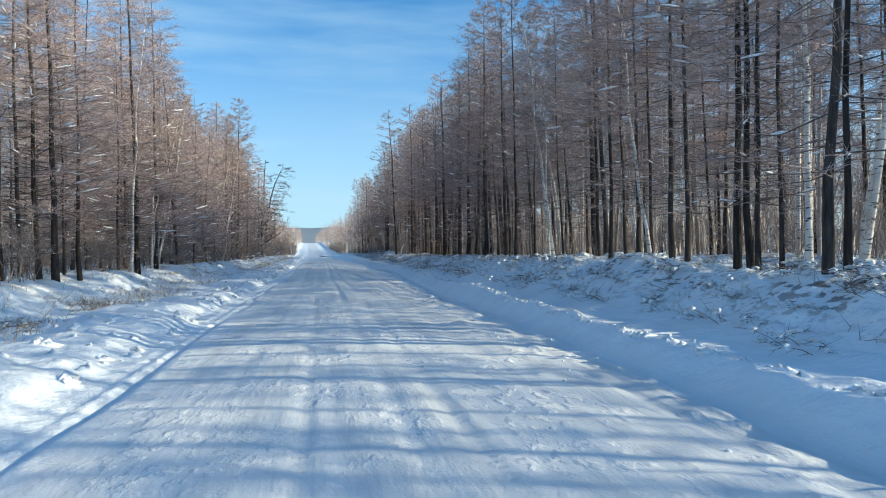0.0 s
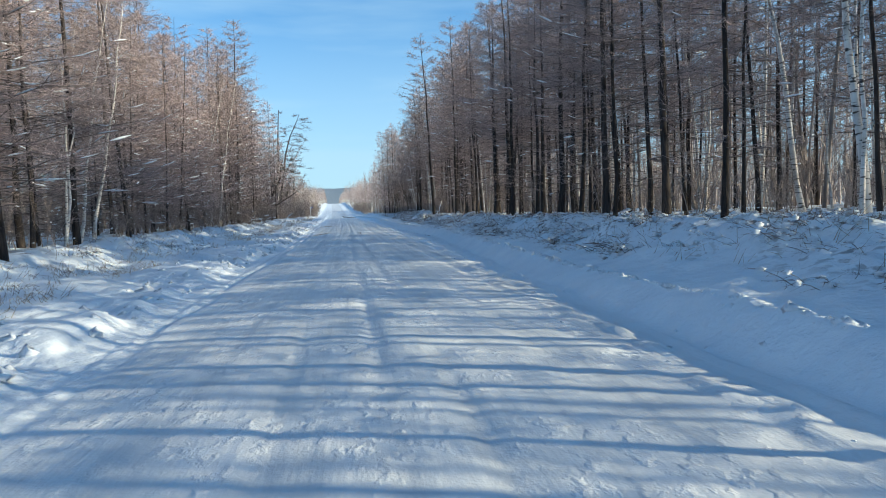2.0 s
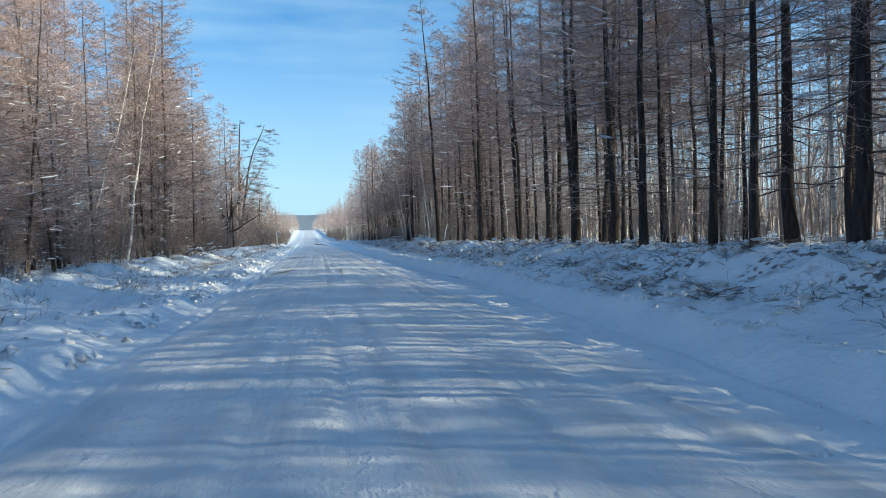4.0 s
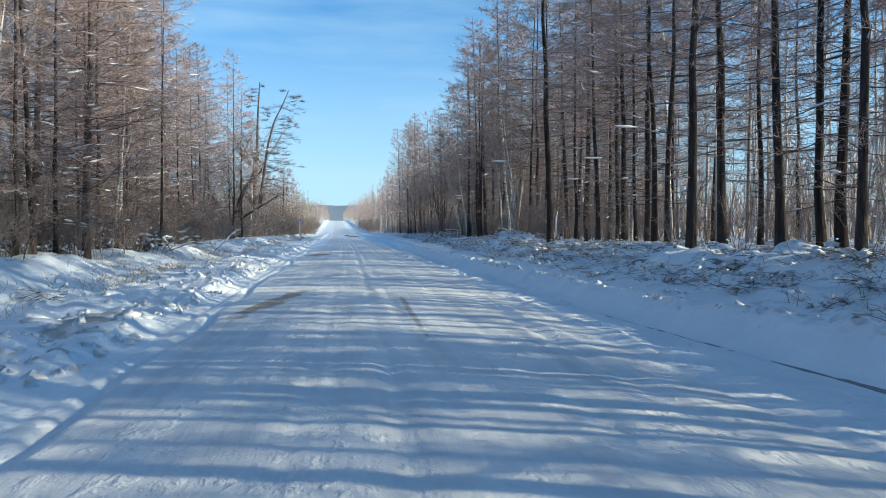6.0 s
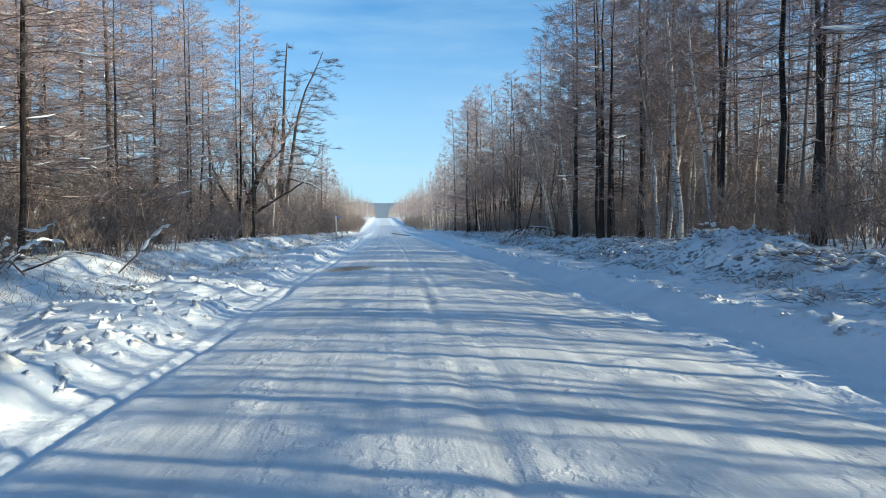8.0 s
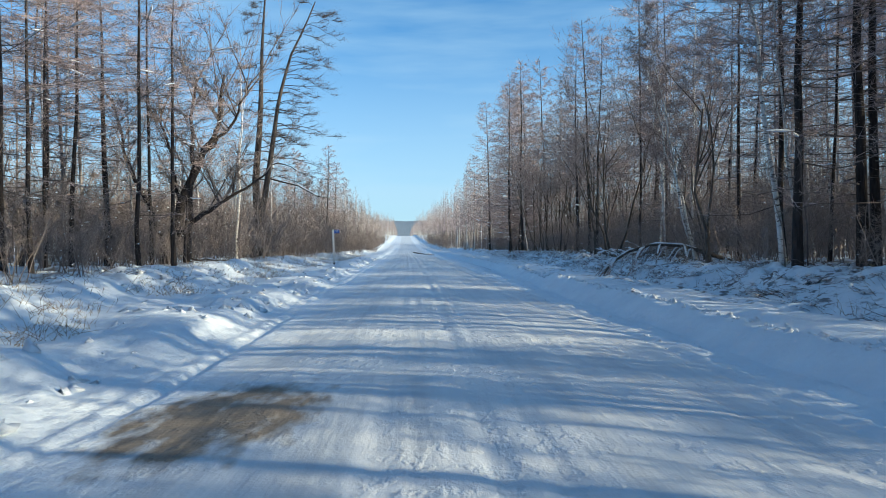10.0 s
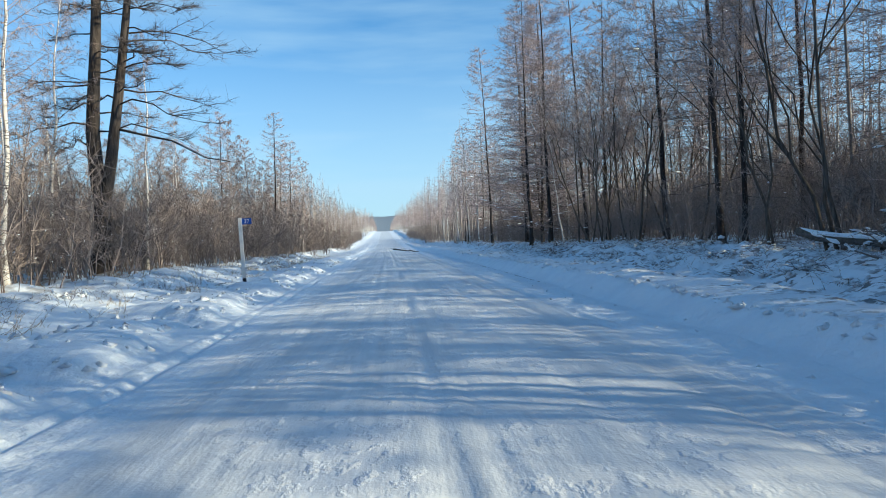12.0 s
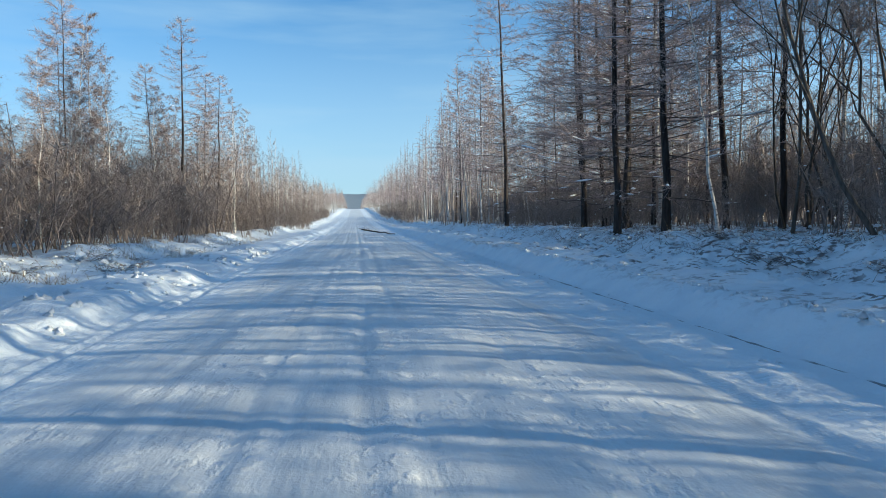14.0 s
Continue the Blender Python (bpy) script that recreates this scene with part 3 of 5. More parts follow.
def birch_geo(seed, h=14.0, r=0.09, stems=1, bow=0.05, twigs=24, twig_r=0.008):
    """A bare birch: pale bowed stem, steep limbs, fine drooping twigs."""
    rng = np.random.default_rng(seed)
    trunk, top = Geo(), Geo()
    for st in range(stems):
        k = 11
        t = np.linspace(0, 1, k)
        az0 = rng.random() * 6.283
        off = np.cumsum(rng.normal(0, 0.07, (k, 2)), 0)
        off -= off[0]
        curve = bow * h * t ** 1.7
        spread = 0.10 * h * t * (stems > 1)
        pts = np.stack([off[:, 0] + (curve + spread) * math.cos(az0), off[:, 1] + (curve + spread) * math.sin(az0), t * h * (1 - 0.1 * st) - 0.25], 1)
        trunk.tube(pts, r * (1 - 0.93 * t) * (1 + 0.3 * np.exp(-t * 40)) * (1 - 0.2 * st), 8)
        for i in range(34):
            s = 0.34 + 0.65 * (i + rng.random()) / 34
            az = rng.random() * 6.283
            d = np.array((math.cos(az), math.sin(az), 0))
            span = h * (0.13 * (1 - s) / 0.66 + 0.035) * rng.uniform(0.6, 1.2)
            p0 = np.array([np.interp(s, t, pts[:, j]) for j in range(3)])
            q, br = limb(rng, p0, d, span, rng.uniform(0.7, 1.4), -0.2)
            top.tube(br, np.array((1, 0.66, 0.4, 0.12)) * (0.020 * (1 - s) + 0.007), 3)
            b0, t0 = twigs_on(rng, top, q, br, d, span, twigs, twig_r, 0.15, 0.4, 0.05, fine=True)
            few = rng.integers(0, twigs, 5 * twigs)
            mid = b0[few] + (t0[few] - b0[few]) * rng.uniform(0.1, 1.0, (5 * twigs, 1))
            top.slivers(mid, mid + rng.normal(0, 1, (5 * twigs, 3)) * 0.17 + (t0[few] - b0[few]) * 0.4 - np.array((0, 0, 0.06)), np.full(5 * twigs, twig_r * 0.75))
    return trunk, top


def branchy_geo(seed, h=11.0, r=0.09, stems=2, fork=0.3, twig_r=0.009):
    """A dark broadleaf tree: stems that fork again and again into fine twigs."""
    rng = np.random.default_rng(seed)
    trunk, top = Geo(), Geo()

    def grow(p, d, ln, rad, level):
        k = 5
        q = np.linspace(0, 1, k)
        pts = p + d * (ln * q)[:, None]
        pts[1:] += np.cumsum(rng.normal(0, 0.035 * ln, (k - 1, 3)), 0)
        (trunk if level < 2 else top).tube(pts, rad * (1 - 0.55 * q), 6 if level < 2 else 3)
        if level >= 3:
            m = 10
            u = rng.uniform(0.15, 1, m)
            b0 = np.stack([np.interp(u, q, pts[:, j]) for j in range(3)], 1)
            t0 = b0 + (d + rng.normal(0, 0.5, (m, 3))) * (ln * rng.uniform(0.3, 0.7, (m, 1)))
            top.spikes(b0, t0, np.full(m, twig_r))
            few = rng.integers(0, m, 16)
            mid = b0[few] + (t0[few] - b0[few]) * rng.uniform(0.2, 1, (16, 1))
            top.slivers(mid, mid + rng.normal(0, 0.14, (16, 3)) + (t0[few] - b0[few]) * 0.4, np.full(16, twig_r))
            return
        for _ in range(3 if level else 4):
            u = rng.uniform(fork if not level else 0.35, 1.0)
            side = rng.normal(0, 1, 3)
            side -= d * (side @ d)
            side /= np.linalg.norm(side)
            nd = d * 0.8 + side * rng.uniform(0.35, 0.75) + np.array((0, 0, 0.18))
            at = np.array([np.interp(u, q, pts[:, j]) for j in range(3)])
            grow(at, nd / np.linalg.norm(nd), ln * rng.uniform(0.45, 0.65), rad * (1 - 0.5 * u) * 0.62, level + 1)
    for _ in range(stems):
        d = np.array((*rng.normal(0, 0.09, 2), 1.0))
        grow(np.array((*rng.normal(0, 0.12, 2), -0.25)), d / np.linalg.norm(d), h * rng.uniform(0.5, 0.7), r * rng.uniform(0.7, 1.0), 0)
    return trunk, top


def make_tree(name, label, category, group, trunk, top, tmat, cmat, white=None, limbs=None):
    e = tagged(new(name), label, category, group)
    part("trunk", trunk, tmat, e)
    part("crown", top, cmat, e)
    if limbs is not None:
        tagged(part("branchwork", limbs, LIMB, e), kind="stuff")
    if white is not None and white.n:
        tagged(part("branch_snow", white, SNOW, e, "clumps of snow lying on the branches"), kind="stuff")
    return e


LARCH_LABEL = "tall leafless larch with dark furrowed bark standing in snow"
EDGE_LABEL = "leafless larch with low brown twiggy branches dusted with snow"
LARCH_R = (0.075, 0.10, 0.10, 0.13, 0.13, 0.165, 0.20)
larches = []
for i, r in enumerate(LARCH_R):
    a, li, b_, c_ = larch_geo(i, 15.5 + 0.7 * (i % 3), r * 0.85, 0.30 + 0.03 * (i % 4), 0.12, 112, 8, 8, 0.2, 1.5, 0.006)
    larches.append(make_tree("larch_tree", LARCH_LABEL, "tree", "roadside larches", a, b_, BARK, TWIG, c_, li))
inner = []
for i, r in enumerate((0.07, 0.09, 0.11)):
    a, li, b_, c_ = larch_geo(30 + i, 15 + i, r, 0.3, 0.2, 60, 9, 8, 0.1, 1.5, 0.0085)
    inner.append(make_tree("larch_tree", LARCH_LABEL, "tree", "roadside larches", a, b_, BARK, TWIG, c_, li))
edges = []
for i, r in enumerate((0.08, 0.10, 0.13)):
    a, li, b_, c_ = larch_geo(40 + i, 15.5 + i, r, 0.14, 0.07, 158, 8, 8, 0.45, 1.5, 0.006)
    edges.append(make_tree("larch_tree", EDGE_LABEL, "tree", "roadside larches", a, b_, BARK, TWIG, c_, li))
EDGE_R = (0.08, 0.10, 0.13)
birches = [make_tree("birch_tree", "bare white-barked birch with fine drooping twigs in snow", "tree", "roadside birches", *birch_geo(20 + i, h, r, st, bow), BIRCH, TWIG_GREY)
           for i, (h, r, st, bow) in enumerate(((14, 0.07, 1, 0.04), (15, 0.10, 1, 0.03), (12, 0.06, 1, 0.10), (13, 0.08, 2, 0.04)))]
darks = [make_tree("broadleaf_tree", "dark bare broadleaf tree with forking stems in snow", "tree", "dark broadleaf trees", *branchy_geo(60 + i, 11.5 + i, 0.07 + 0.008 * i, 1 + i % 2), GREY_BARK, TWIG_GREY)
         for i in range(4)]

pick = random.Random(11)
used = set()


def stand(src, x, y, lean_x=0.0, lean_y=0.0, scale=1.0):
    """Stands a copy of a tree (at first the tree itself) at x, y, leaning by metres per metre."""
    up = Vector((lean_x, lean_y, 1)).normalized()
    tilt = Vector((0, 0, 1)).rotation_difference(up).to_matrix().to_4x4()
    m = Matrix.Translation((x, y, ground_z(x, y) - 0.05)) @ tilt @ pose(0, 0, 0, 0, 0, pick.random() * 360) @ Matrix.Scale(scale, 4)
    if src.name in used:
        return copy_thing(src, m)
    used.add(src.name)
    src.matrix_basis = m
    return src


def nearest(models, radii, r):
    best = min(abs(a - r) for a in radii)
    return pick.choice([m for m, a in zip(models, radii) if abs(a - r) < best + 0.004])


# kind (larch, birch, dark broadleaf), x, y, trunk radius, lean to the right
RIGHT_A = [
    ('L', 6.8, 8.0, 0.10, 0.04), ('L', 7.2, 8.1, 0.08, -0.00), ('B', 7.5, 9.2, 0.07, -0.01), ('B', 8.7, 9.4, 0.06, 0.03),
    ('L', 7.4, 9.7, 0.06, 0.00), ('L', 7.1, 9.9, 0.06, 0.02), ('L', 7.2, 10.2, 0.09, -0.00), ('L', 7.2, 10.6, 0.09, 0.01),
    ('L', 7.1, 12.1, 0.11, 0.00), ('L', 7.3, 13.0, 0.10, 0.00), ('B', 7.6, 14.5, 0.06, -0.13), ('L', 7.7, 14.6, 0.07, -0.01),
    ('L', 7.9, 15.7, 0.09, -0.00), ('L', 7.9, 16.4, 0.08, -0.01), ('L', 7.5, 16.5, 0.11, -0.00), ('L', 7.8, 17.9, 0.10, -0.02),
    ('L', 8.8, 19.6, 0.14, -0.02), ('B', 9.3, 20.6, 0.10, -0.00),
]
RIGHT_B = [
    ('B', 9.2, 20.8, 0.08, 0.04), ('B', 7.6, 21.6, 0.07, -0.13), ('B', 7.8, 21.7, 0.12, -0.09), ('L', 8.3, 22.0, 0.08, -0.04),
    ('L', 10.0, 23.1, 0.16, -0.02), ('L', 7.3, 24.6, 0.10, 0.00), ('B', 9.8, 25.6, 0.10, -0.14), ('L', 8.5, 25.8, 0.07, 0.02),
    ('L', 8.0, 28.2, 0.15, -0.01), ('L', 7.5, 30.2, 0.10, 0.00), ('L', 12.0, 30.4, 0.12, -0.04), ('L', 9.0, 31.1, 0.12, -0.01),
    ('L', 10.1, 40.3, 0.19, -0.02), ('L', 8.5, 40.8, 0.14, 0.02), ('L', 7.9, 42.7, 0.17, 0.00), ('L', 8.6, 45.8, 0.20, -0.01),
    ('L', 11.4, 50.1, 0.11, 0.01), ('L', 10.9, 51.7, 0.09, -0.01),
]
RIGHT_C = [
    ('L', 12.4, 53.4, 0.13, -0.01), ('L', 12.1, 53.5, 0.14, -0.02), ('L', 11.1, 54.5, 0.13, 0.01), ('L', 8.7, 54.9, 0.13, -0.01),
    ('L', 10.0, 54.9, 0.15, -0.01), ('L', 9.1, 56.3, 0.14, -0.04), ('L', 9.8, 58.5, 0.16, -0.04), ('L', 8.1, 59.4, 0.16, 0.00),
    ('L', 12.4, 59.7, 0.20, 0.01), ('L', 9.6, 60.5, 0.16, -0.02), ('L', 8.6, 61.5, 0.14, -0.00), ('L', 12.1, 62.6, 0.13, 0.00),
    ('L', 8.9, 62.9, 0.14, -0.01), ('L', 9.6, 64.8, 0.10, -0.01), ('L', 10.5, 67.5, 0.09, -0.02), ('L', 10.1, 67.6, 0.16, -0.02),
    ('L', 11.0, 67.6, 0.17, -0.01), ('L', 9.3, 68.2, 0.13, -0.02),
]
RIGHT_D = [
    ('L', 7.8, 69.3, 0.16, -0.04), ('L', 10.8, 69.8, 0.16, -0.02), ('L', 9.4, 71.0, 0.10, -0.00), ('L', 12.1, 72.5, 0.20, -0.02),
    ('L', 10.9, 73.4, 0.20, -0.00), ('L', 12.5, 74.6, 0.18, -0.02), ('L', 11.3, 77.5, 0.20, -0.04), ('B', 9.3, 79.3, 0.08, -0.16),
    ('B', 9.3, 81.7, 0.09, -0.06), ('B', 9.3, 83.5, 0.07, -0.01), ('L', 8.8, 87.3, 0.12, -0.01), ('L', 9.0, 88.9, 0.18, 0.00),
    ('L', 9.1, 89.6, 0.09, -0.02), ('L', 10.3, 92.9, 0.15, -0.03), ('L', 9.1, 93.5, 0.18, -0.00), ('L', 11.1, 93.6, 0.17, -0.01),
    ('B', 9.1, 94.1, 0.09, -0.16), ('B', 9.6, 94.2, 0.07, -0.11),
]
RIGHT_E = [
    ('L', 9.5, 94.7, 0.10, -0.01), ('D', 9.7, 99.4, 0.12, -0.23), ('L', 11.0, 100.0, 0.14, -0.02), ('B', 10.0, 101.0, 0.07, -0.12),
    ('D', 11.7, 104.0, 0.16, -0.03), ('B', 10.5, 105.1, 0.06, 0.02), ('B', 11.8, 105.6, 0.08, -0.06), ('B', 11.5, 108.5, 0.07, 0.03),
    ('D', 9.6, 109.5, 0.08, 0.01), ('L', 11.2, 110.2, 0.09, -0.01), ('D', 9.8, 110.6, 0.08, 0.02), ('D', 9.8, 110.9, 0.09, -0.11),
    ('D', 9.7, 113.2, 0.07, -0.03), ('L', 10.6, 116.1, 0.14, 0.01), ('L', 10.6, 117.5, 0.15, -0.03), ('D', 10.0, 123.2, 0.07, -0.02),
    ('L', 11.4, 123.6, 0.17, -0.01), ('D', 10.1, 124.7, 0.10, -0.05),
]
RIGHT_F = [
    ('D', 9.6, 125.4, 0.08, 0.05), ('D', 9.4, 125.8, 0.09, 0.02), ('D', 9.2, 126.4, 0.13, 0.04), ('D', 9.3, 127.1, 0.12, -0.04),
    ('D', 11.3, 127.7, 0.08, -0.01), ('D', 9.5, 129.7, 0.09, -0.01), ('D', 11.2, 132.6, 0.09, 0.03), ('B', 9.4, 132.7, 0.07, -0.06),
    ('L', 9.4, 135.8, 0.15, 0.00), ('L', 8.6, 137.7, 0.15, 0.00), ('L', 9.9, 140.1, 0.14, 0.02), ('L', 10.9, 142.2, 0.20, -0.01),
    ('B', 12.3, 142.4, 0.14, -0.00), ('L', 9.6, 144.0, 0.16, -0.01), ('L', 11.2, 145.8, 0.20, -0.03), ('L', 10.6, 146.8, 0.19, -0.04),
    ('L', 9.0, 156.9, 0.13, -0.02),
]
LEFT_A = [
    ('L', -8.9, 19.8, 0.09, 0.00), ('L', -8.4, 20.9, 0.10, -0.03), ('L', -8.9, 20.9, 0.08, 0.00), ('L', -8.0, 21.0, 0.15, -0.02),
    ('L', -8.6, 23.3, 0.07, -0.01), ('L', -8.1, 23.3, 0.14, -0.01), ('B', -8.2, 29.3, 0.09, 0.04), ('L', -8.0, 29.8, 0.16, -0.02),
    ('L', -8.8, 29.9, 0.11, 0.00), ('L', -9.0, 33.6, 0.13, 0.03), ('B', -8.9, 35.5, 0.07, -0.01), ('L', -8.7, 36.0, 0.14, 0.00),
    ('B', -9.2, 37.5, 0.10, 0.16), ('B', -9.4, 39.4, 0.10, 0.17), ('L', -12.0, 58.3, 0.20, 0.05), ('B', -10.7, 60.6, 0.13, 0.30),
    ('B', -9.1, 62.1, 0.14, 0.16), ('L', -9.2, 64.5, 0.11, 0.03),
]
LEFT_B = [
    ('L', -8.9, 64.9, 0.09, -0.01), ('B', -10.3, 65.5, 0.12, 0.06), ('L', -8.8, 66.1, 0.10, 0.03), ('L', -8.4, 67.4, 0.12, 0.02),
    ('L', -9.3, 69.2, 0.08, -0.00), ('L', -9.1, 69.3, 0.10, 0.02), ('L', -9.0, 70.0, 0.13, 0.01), ('B', -9.3, 72.2, 0.08, 0.02),
    ('L', -9.5, 73.6, 0.07, 0.01), ('L', -9.7, 75.5, 0.09, 0.01), ('L', -8.4, 75.7, 0.09, 0.03), ('L', -10.9, 80.6, 0.10, 0.01),
    ('L', -12.3, 87.3, 0.12, 0.00), ('L', -12.5, 95.2, 0.13, 0.01), ('L', -10.9, 95.8, 0.09, -0.00), ('L', -11.3, 97.7, 0.11, -0.01),
    ('L', -12.3, 100.2, 0.11, 0.01), ('L', -9.3, 100.3, 0.10, 0.00),
]
LEFT_C = [
    ('L', -11.8, 100.9, 0.13, 0.01), ('L', -9.0, 102.6, 0.13, -0.02), ('L', -10.1, 103.3, 0.10, -0.01), ('L', -11.9, 103.6, 0.20, -0.02),
    ('B', -10.0, 114.7, 0.13, 0.05), ('B', -11.3, 117.1, 0.07, 0.01), ('B', -12.0, 120.6, 0.13, 0.06), ('B', -10.8, 126.4, 0.09, 0.06),
    ('B', -14.5, 142.2, 0.06, 0.01), ('L', -12.9, 146.8, 0.08, 0.01), ('L', -14.4, 150.2, 0.07, -0.01), ('B', -12.9, 150.4, 0.10, -0.04),
    ('B', -14.5, 155.6, 0.08, -0.01), ('B', -14.1, 157.1, 0.08, -0.03), ('L', -11.0, 157.7, 0.15, 0.03), ('B', -12.9, 162.0, 0.08, 0.05),
    ('B', -14.4, 162.7, 0.07, 0.04), ('L', -14.5, 164.3, 0.11, -0.03),
]
LEFT_D = [
    ('L', -12.7, 169.8, 0.11, 0.05), ('B', -14.4, 177.1, 0.09, 0.09), ('B', -14.5, 179.6, 0.10, 0.03), ('L', -11.6, 170.3, 0.15, 0.03),
    ('B', -11.9, 178.3, 0.12, 0.10),
]
PLANTED = RIGHT_A + RIGHT_B + RIGHT_C + RIGHT_D + RIGHT_E + RIGHT_F + LEFT_A + LEFT_B + LEFT_C + LEFT_D
def stature(x, y):
    """The wood is lower at the start of the road and on the clear stretch."""
    return float(np.interp(y, (0, 40, 60, 300), (0.82, 0.86, 1.0, 1.0))) * (0.9 if x < 0 and y > 125 else 1.0)


for kind, x, y, r, lean in PLANTED:
    if kind == "L":
        edge = (x < 0 and not 90 < y < 113 and pick.random() < 0.5) or (x > 0 and y > 128)
        src = nearest(edges, EDGE_R, r) if edge else nearest(larches, LARCH_R, r)
        stand(src, x, y, lean, 0, pick.uniform(0.93, 1.08) * stature(x, y))
    elif kind == "B":
        stand(birches[1] if r > 0.085 else pick.choice(birches[:1] + birches[2:]), x, y, lean, 0, pick.uniform(0.88, 1.05) * stature(x, y))
    else:
        stand(pick.choice(darks), x, y, lean * 0.3, 0, pick.uniform(0.7, 0.9))

# the rows between and behind them
taken = [(m[1], m[2]) for m in PLANTED]


def scatter(count, x0, x1, y0, y1, gap, choose, lo=0.85, hi=1.08, spread=0.025):
    made = 0
    for _ in range(count * 6):
        if made == count:
            return
        x, y = pick.uniform(x0, x1), pick.uniform(y0, y1)
        if any((x - a) ** 2 + (y - b) ** 2 < gap * gap for a, b in taken):
            continue
        taken.append((x, y))
        made += 1
        stand(choose(), x, y, pick.gauss(0, spread), pick.gauss(0, spread), pick.uniform(lo, hi) * stature(x, y))


def mixed():
    return pick.choice(inner) if pick.random() < 0.72 else pick.choice(birches)


def lighter():
    return pick.choice(birches) if pick.random() < 0.6 else pick.choice(inner + edges)


scatter(14, 7.8, 12, 31.5, 40, 0.9, lambda: pick.choice(larches))
scatter(12, 7.9, 12, 43.5, 53, 0.9, lambda: pick.choice(larches))
scatter(10, 9.0, 13, 74, 92, 1.0, mixed)
scatter(36, 11, 20, -4, 75, 1.1, mixed)
scatter(12, 13, 27, 22, 36, 1.0, lambda: pick.choice(inner))
scatter(16, 12, 25, 36, 48, 1.0, lambda: pick.choice(inner))
scatter(5, 12, 24, 6, 18, 1.1, lambda: pick.choice(inner))
scatter(11, 13, 28, 82, 106, 1.1, lambda: pick.choice(inner))
scatter(3, 15, 26, 72, 82, 1.0, lambda: pick.choice(inner))
scatter(20, 11.5, 21, 75, 135, 1.1, lighter)
scatter(18, -12, -8.6, 40, 58, 0.9, lambda: pick.choice(edges))
scatter(11, -12.5, -8.8, 66, 90, 0.9, lambda: pick.choice(edges))
scatter(12, -12.5, -9.2, 20, 40, 1.0, lambda: pick.choice(edges))
scatter(8, -13, -9, 6, 20, 1.0, lambda: pick.choice(larches))
scatter(36, -20, -11, 8, 108, 1.2, mixed)
scatter(26, -20, -10.5, 112, 172, 1.4, lambda: pick.choice(birches), 0.6, 0.86)
scatter(16, -14, -9.8, 124, 176, 1.6, lambda: pick.choice(birches[:3]), 0.7, 0.95)
scatter(14, 9, 14, 146, 185, 1.2, lighter, 0.8, 1.0)
scatter(9, 12, 25, 105, 119, 1.0, lambda: pick.choice(inner))
scatter(12, 10.5, 17, 120, 136, 1.0, lambda: pick.choice(darks))
scatter(14, 11, 19, 126, 152, 1.1, mixed)


def fallback_home():
    """Any model that the plan did not use stands in the second row."""
    for i, m in enumerate(larches + inner + edges + birches + darks):
        if m.name not in used:
            stand(m, 15 + i * 0.6, 30 + i * 5)


fallback_home()

# ---- landmark trees ----


